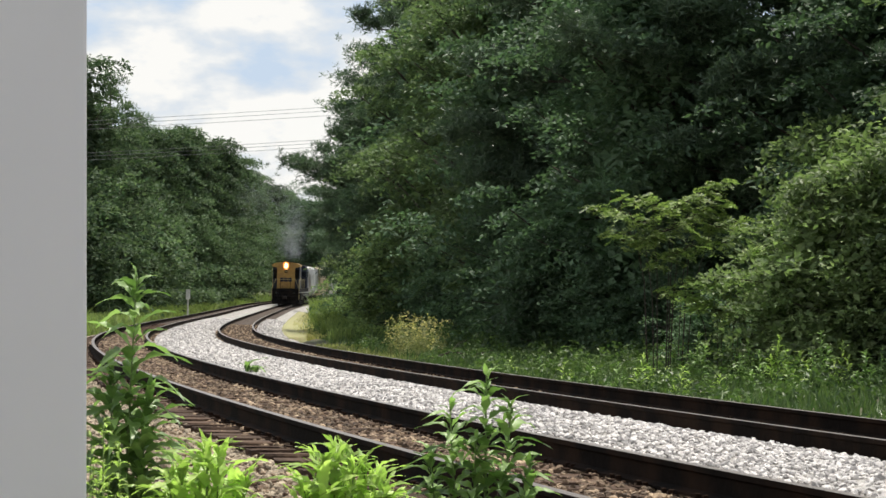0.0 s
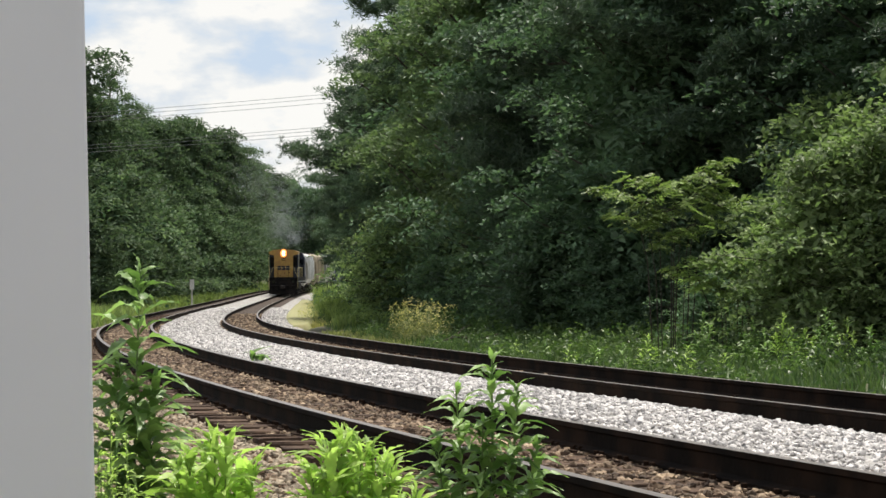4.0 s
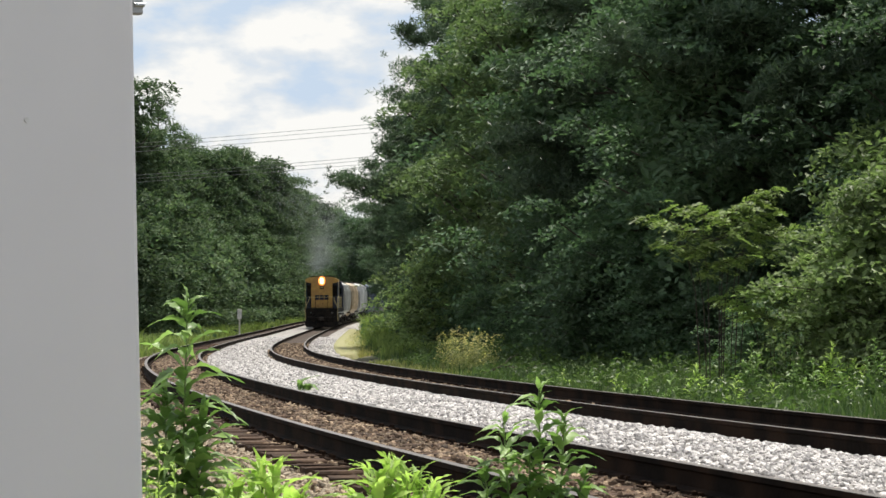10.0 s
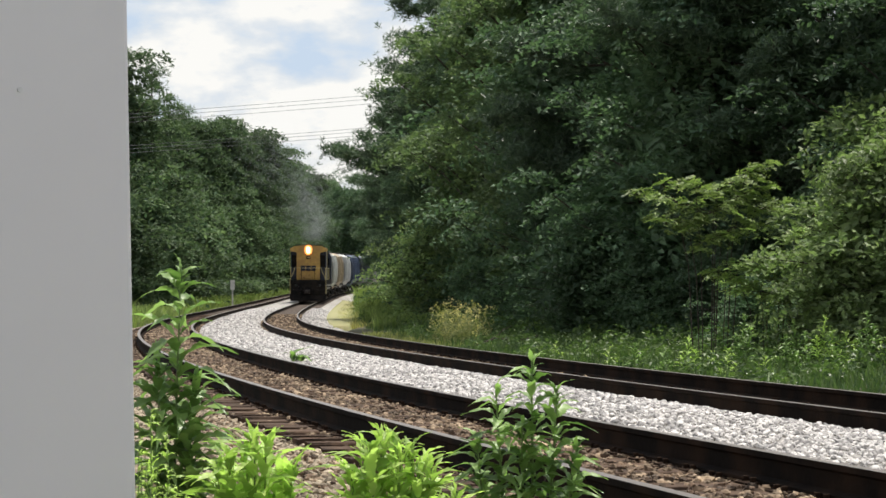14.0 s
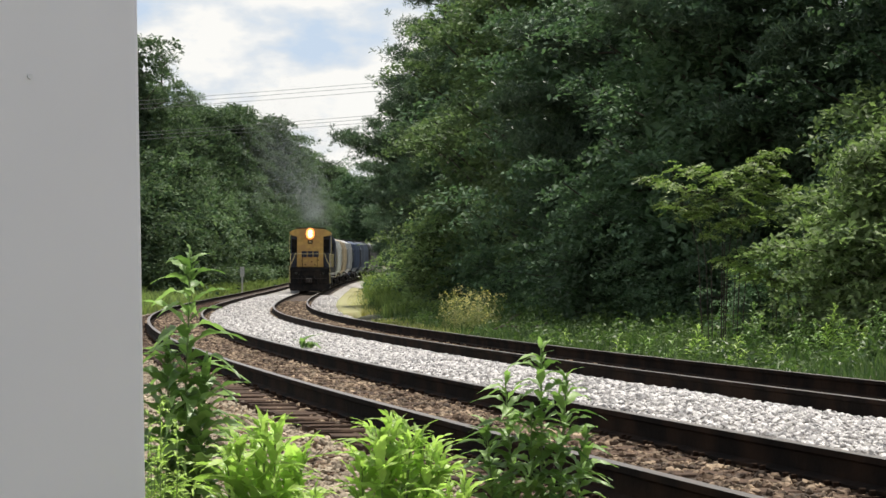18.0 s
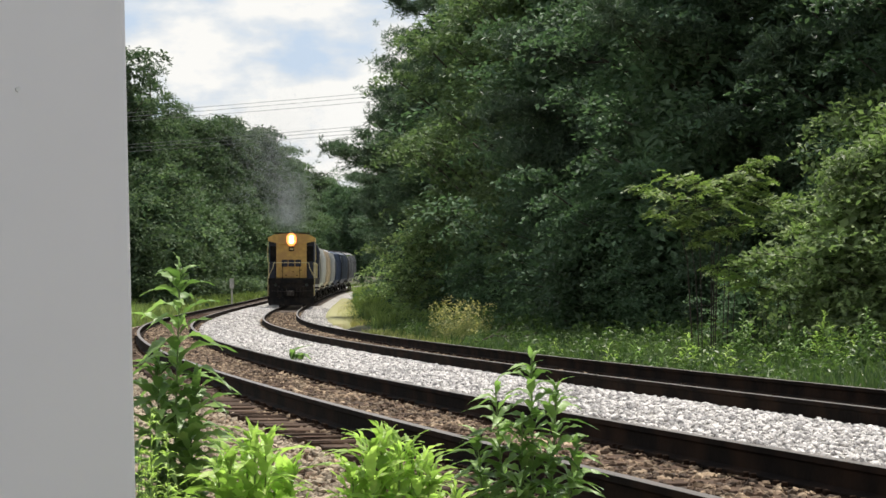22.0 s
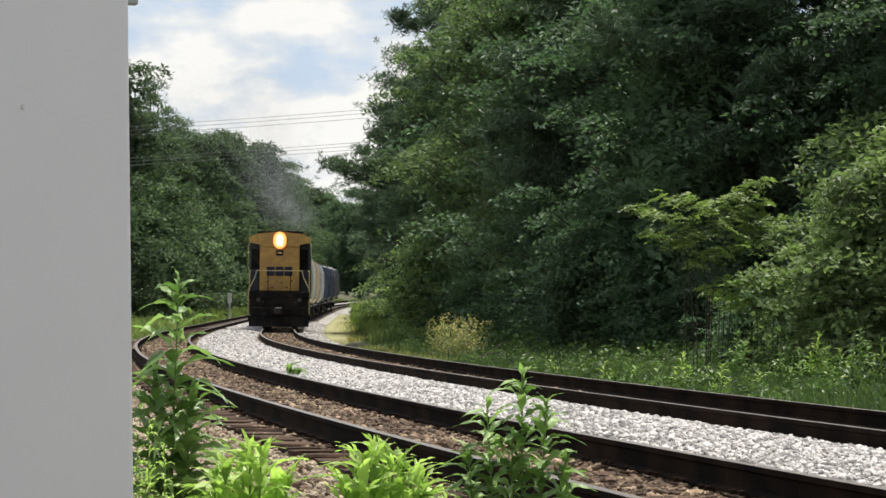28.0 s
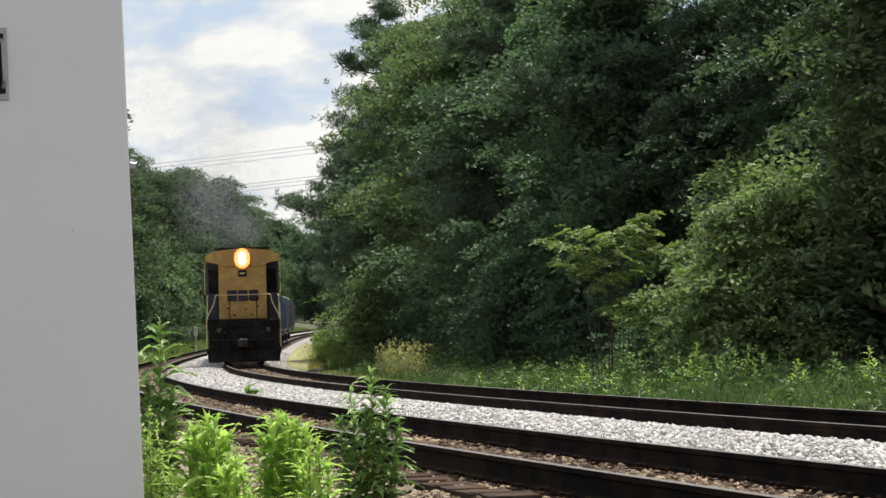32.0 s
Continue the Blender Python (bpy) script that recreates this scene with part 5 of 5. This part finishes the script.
feathery(*aim(1264, 16.4), 4.0, ((-0.75, 0.0, 3.45, 0.55), (-0.35, -0.3, 3.75, 0.5), (0.05, -0.2, 3.25, 0.7), (0.55, -0.1, 3.55, 0.45), (0.75, 0.0, 4.05, 0.32), (-0.5, -0.3, 2.95, 0.6), (0.2, -0.4, 2.75, 0.6),
                                 (0.95, 0.0, 3.25, 0.5), (0.2, 0.3, 3.7, 0.4)), 71)
feathery(*aim(1372, 16.4), 2.4, ((0.25, -0.2, 2.15, 0.55), (-0.35, -0.3, 1.95, 0.5), (-0.75, -0.2, 1.75, 0.45), (0.45, 0.0, 1.7, 0.5), (0.75, 0.2, 2.75, 0.4), (-0.2, -0.3, 1.45, 0.45), (1.1, 0.2, 3.25, 0.35)), 72)

# dead twigs
M_TWIG = material("dead_twig", (0.09, 0.07, 0.05), 0.9, scale=20.0)
x, y = aim(905, 21.5)
twig = thing("dead_branch", "dead brown branch lying in the verge grass", "branch", at=Matrix.Translation(spot(x, y)))
part("main_stick", tube_bm([(-0.9, 0.2, 0.05), (-0.3, 0, 0.28), (0.3, -0.1, 0.22), (0.8, 0, 0.35)], [0.03, 0.025, 0.02, 0.008], 6), M_TWIG, twig)
part("side_twig", tube_bm([(-0.3, 0, 0.28), (-0.1, 0.1, 0.5), (0.15, 0.1, 0.6)], [0.015, 0.01, 0.004], 5), M_TWIG, twig)
x, y = aim(958, 4.4)
twig = thing("dry_stalk", "thin dry weed stalk beside the near track", "plant", at=Matrix.Translation(spot(x, y)))
part("stalk", tube_bm([(0, 0, 0), (0.01, 0, 0.7), (0.06, 0, 1.1), (0.10, 0.02, 1.36)], [0.004, 0.0035, 0.003, 0.0015], 5), M_TWIG, twig)

# marker post across the tracks
x, y = aim(419, 63)
p = spot(x, y)
post = thing("marker_post", "white marker post beside the far track", "post", at=Matrix.Translation(p))
part("shaft", box_bm(0.12, 0.10, 2.7, (0, 0, 0), 0.01), material("white_post_paint", (0.7, 0.7, 0.68), 0.6), post)
part("plate", box_bm(0.34, 0.03, 0.8, (0, -0.07, 1.9), 0.005), material("white_sign_paint", (0.75, 0.75, 0.74), 0.5), post)


# ---- overhead wires ----
M_WIRE = material("dark_wire", (0.05, 0.05, 0.055), 0.6)
lines = thing("power_line", "dark overhead wires across the valley", "power line")
for (z0, z1) in ((17.85, 19.85), (17.5, 19.5), (17.1, 19.05), (14.95, 16.85), (14.65, 16.55), (14.3, 16.2)):
    pts = []
    for k in range(13):
        u = k / 12
        x = -60 + 75 * u
        near = min(1.15, max(0.5, 0.68 + 0.32 * (x + 27) / 22))    # the line slants away to the far right
        pts.append((x * near, (189.0 + 11 * u) * near, 1.2 + (z0 - 1.06 + (z1 - z0) * (x + 26) / 20 - 0.3 * math.sin(math.pi * u)) * near))
    part("wire", tube_bm(pts, 0.018, 4), M_WIRE, lines)


# ---- smoke over the locomotive ----
M_SMOKE = material("thin_exhaust_smoke", (0.50, 0.52, 0.56), 1.0, dark=0.9, scale=1.0, bump=0.0)


def smoke_puff(seed, r, n):
    """A puff of haze: fine flakes of soot, dense in the middle and thinning out to nothing, in a few curls."""
    rng = np.random.default_rng(seed)
    curl = rng.normal(0, 0.55 * r, (7, 3)) * [1, 1, 0.9]
    c = curl[rng.integers(0, 7, n)] + rng.normal(0, 1, (n, 3)) * r * rng.uniform(0.25, 0.6, (n, 1))
    v, f = leaves(c, rng.uniform(0.011, 0.021, n), rng, 0.9, 0.0, 0.05)
    return tagged(raw("exhaust_smoke", v, f, M_SMOKE), "thin grey exhaust smoke drifting over the train", "smoke", "exhaust smoke", "stuff")


PUFFS = [smoke_puff(90 + k, (0.85, 1.5, 2.2, 2.8, 3.2)[k], (16000, 34000, 44000, 30000, 16000)[k]) for k in range(5)]

# ---- clouds ----
def cloud_backdrop():
    """A far ring of summer cloud, low in the sky, with blue showing between."""
    m = bpy.data.materials.new("cloudy_sky")
    m.use_nodes = True
    n, l = m.node_tree.nodes, m.node_tree.links
    n.remove(n["Principled BSDF"])
    em = n.new("ShaderNodeEmission")
    co = n.new("ShaderNodeTexCoord")
    mp = n.new("ShaderNodeMapping")
    mp.inputs["Scale"].default_value = (1, 1, 2.1)
    l.new(co.outputs["Object"], mp.inputs["Vector"])
    nz = n.new("ShaderNodeTexNoise")
    nz.inputs["Scale"].default_value, nz.inputs["Detail"].default_value, nz.inputs["Roughness"].default_value = 0.0078, 7.0, 0.52
    l.new(mp.outputs[0], nz.inputs["Vector"])
    ramp = n.new("ShaderNodeValToRGB")
    e = ramp.color_ramp.elements
    e[0].position, e[0].color = 0.38, (0.60, 0.72, 0.87, 1)
    e[1].position, e[1].color = 0.56, (1.0, 0.99, 0.955, 1)
    q = ramp.color_ramp.elements.new(0.47)
    q.color = (0.77, 0.82, 0.87, 1)
    l.new(nz.outputs[0], ramp.inputs[0])
    l.new(ramp.outputs[0], em.inputs[0])
    em.inputs[1].default_value = 0.88
    l.new(em.outputs[0], n["Material Output"].inputs[0])
    R, vs, fs, k = 2300.0, [], [], 96
    for j in range(7):
        e_ = radians(-1 + 6.0 * j)
        for i in range(k):
            a = 2 * math.pi * i / k
            vs.append((R * math.cos(e_) * math.cos(a), R * math.cos(e_) * math.sin(a), R * math.sin(e_)))
    for j in range(6):
        for i in range(k):
            i2 = (i + 1) % k
            fs.append((j * k + i, j * k + i2, (j + 1) * k + i2, (j + 1) * k + i))
    return tagged(raw("backdrop", vs, fs, m, smooth=True), "pale summer sky with white clouds", "sky", kind="structure")


cloud_backdrop()


# ---- movement ----
RUN = np.polyfit((0, 5, 10, 15, 20, 25, 27, 28, 29, 30, 31, 32), (218.5, 200.6, 181, 157, 131.8, 105.5, 94, 88.3, 82.5, 76.8, 70.5, 64.5), 4)


def front_at(t):
    """Where the locomotive's front is along the line at t seconds."""
    return float(np.polyval(RUN, t))


def vehicle_pose(s, length):
    """A vehicle whose front is at s, set on the rails by its two bogies."""
    a, b = on_line(s + 2.8), on_line(s + length - 2.8)
    way = (a - b).normalized()
    side = way.cross(Vector((0, 0, 1))).normalized()
    up = side.cross(way)
    m = Matrix((side, way, up)).transposed().to_4x4()
    return Matrix.Translation(a + way * 2.8) @ m


def motions():
    times = [float(k) for k in range(33)]
    back = 0.0
    for ob, length in TRAIN:
        walk(ob, [(t, vehicle_pose(front_at(t) + back, length)) for t in times])
        back += length + 1.0
    steps = [0.1 * k for k in range(321)]
    for w, r in SPINNING:
        p = w.location.copy()
        walk(w, [(t, Matrix.Translation(p) @ Matrix.Rotation((front_at(t) - front_at(0.0)) / r, 4, "X")) for t in steps])
    for k, ob in enumerate(PUFFS):
        rows = []
        for t in times:
            stack = on_line(front_at(t) + 9.5)
            drift = (0.0, 0.3, 0.8, 1.9, 3.4)[k]
            rows.append((t, pose(stack.x - 0.9 * drift + 0.6 * math.sin(t * 0.5 + k), stack.y - 0.5 * drift, stack.z + 5.6 + (0.2, 1.6, 3.4, 5.2, 7.0)[k], 0, 0, 12 * t + 50 * k)))
        walk(ob, rows)


motions()
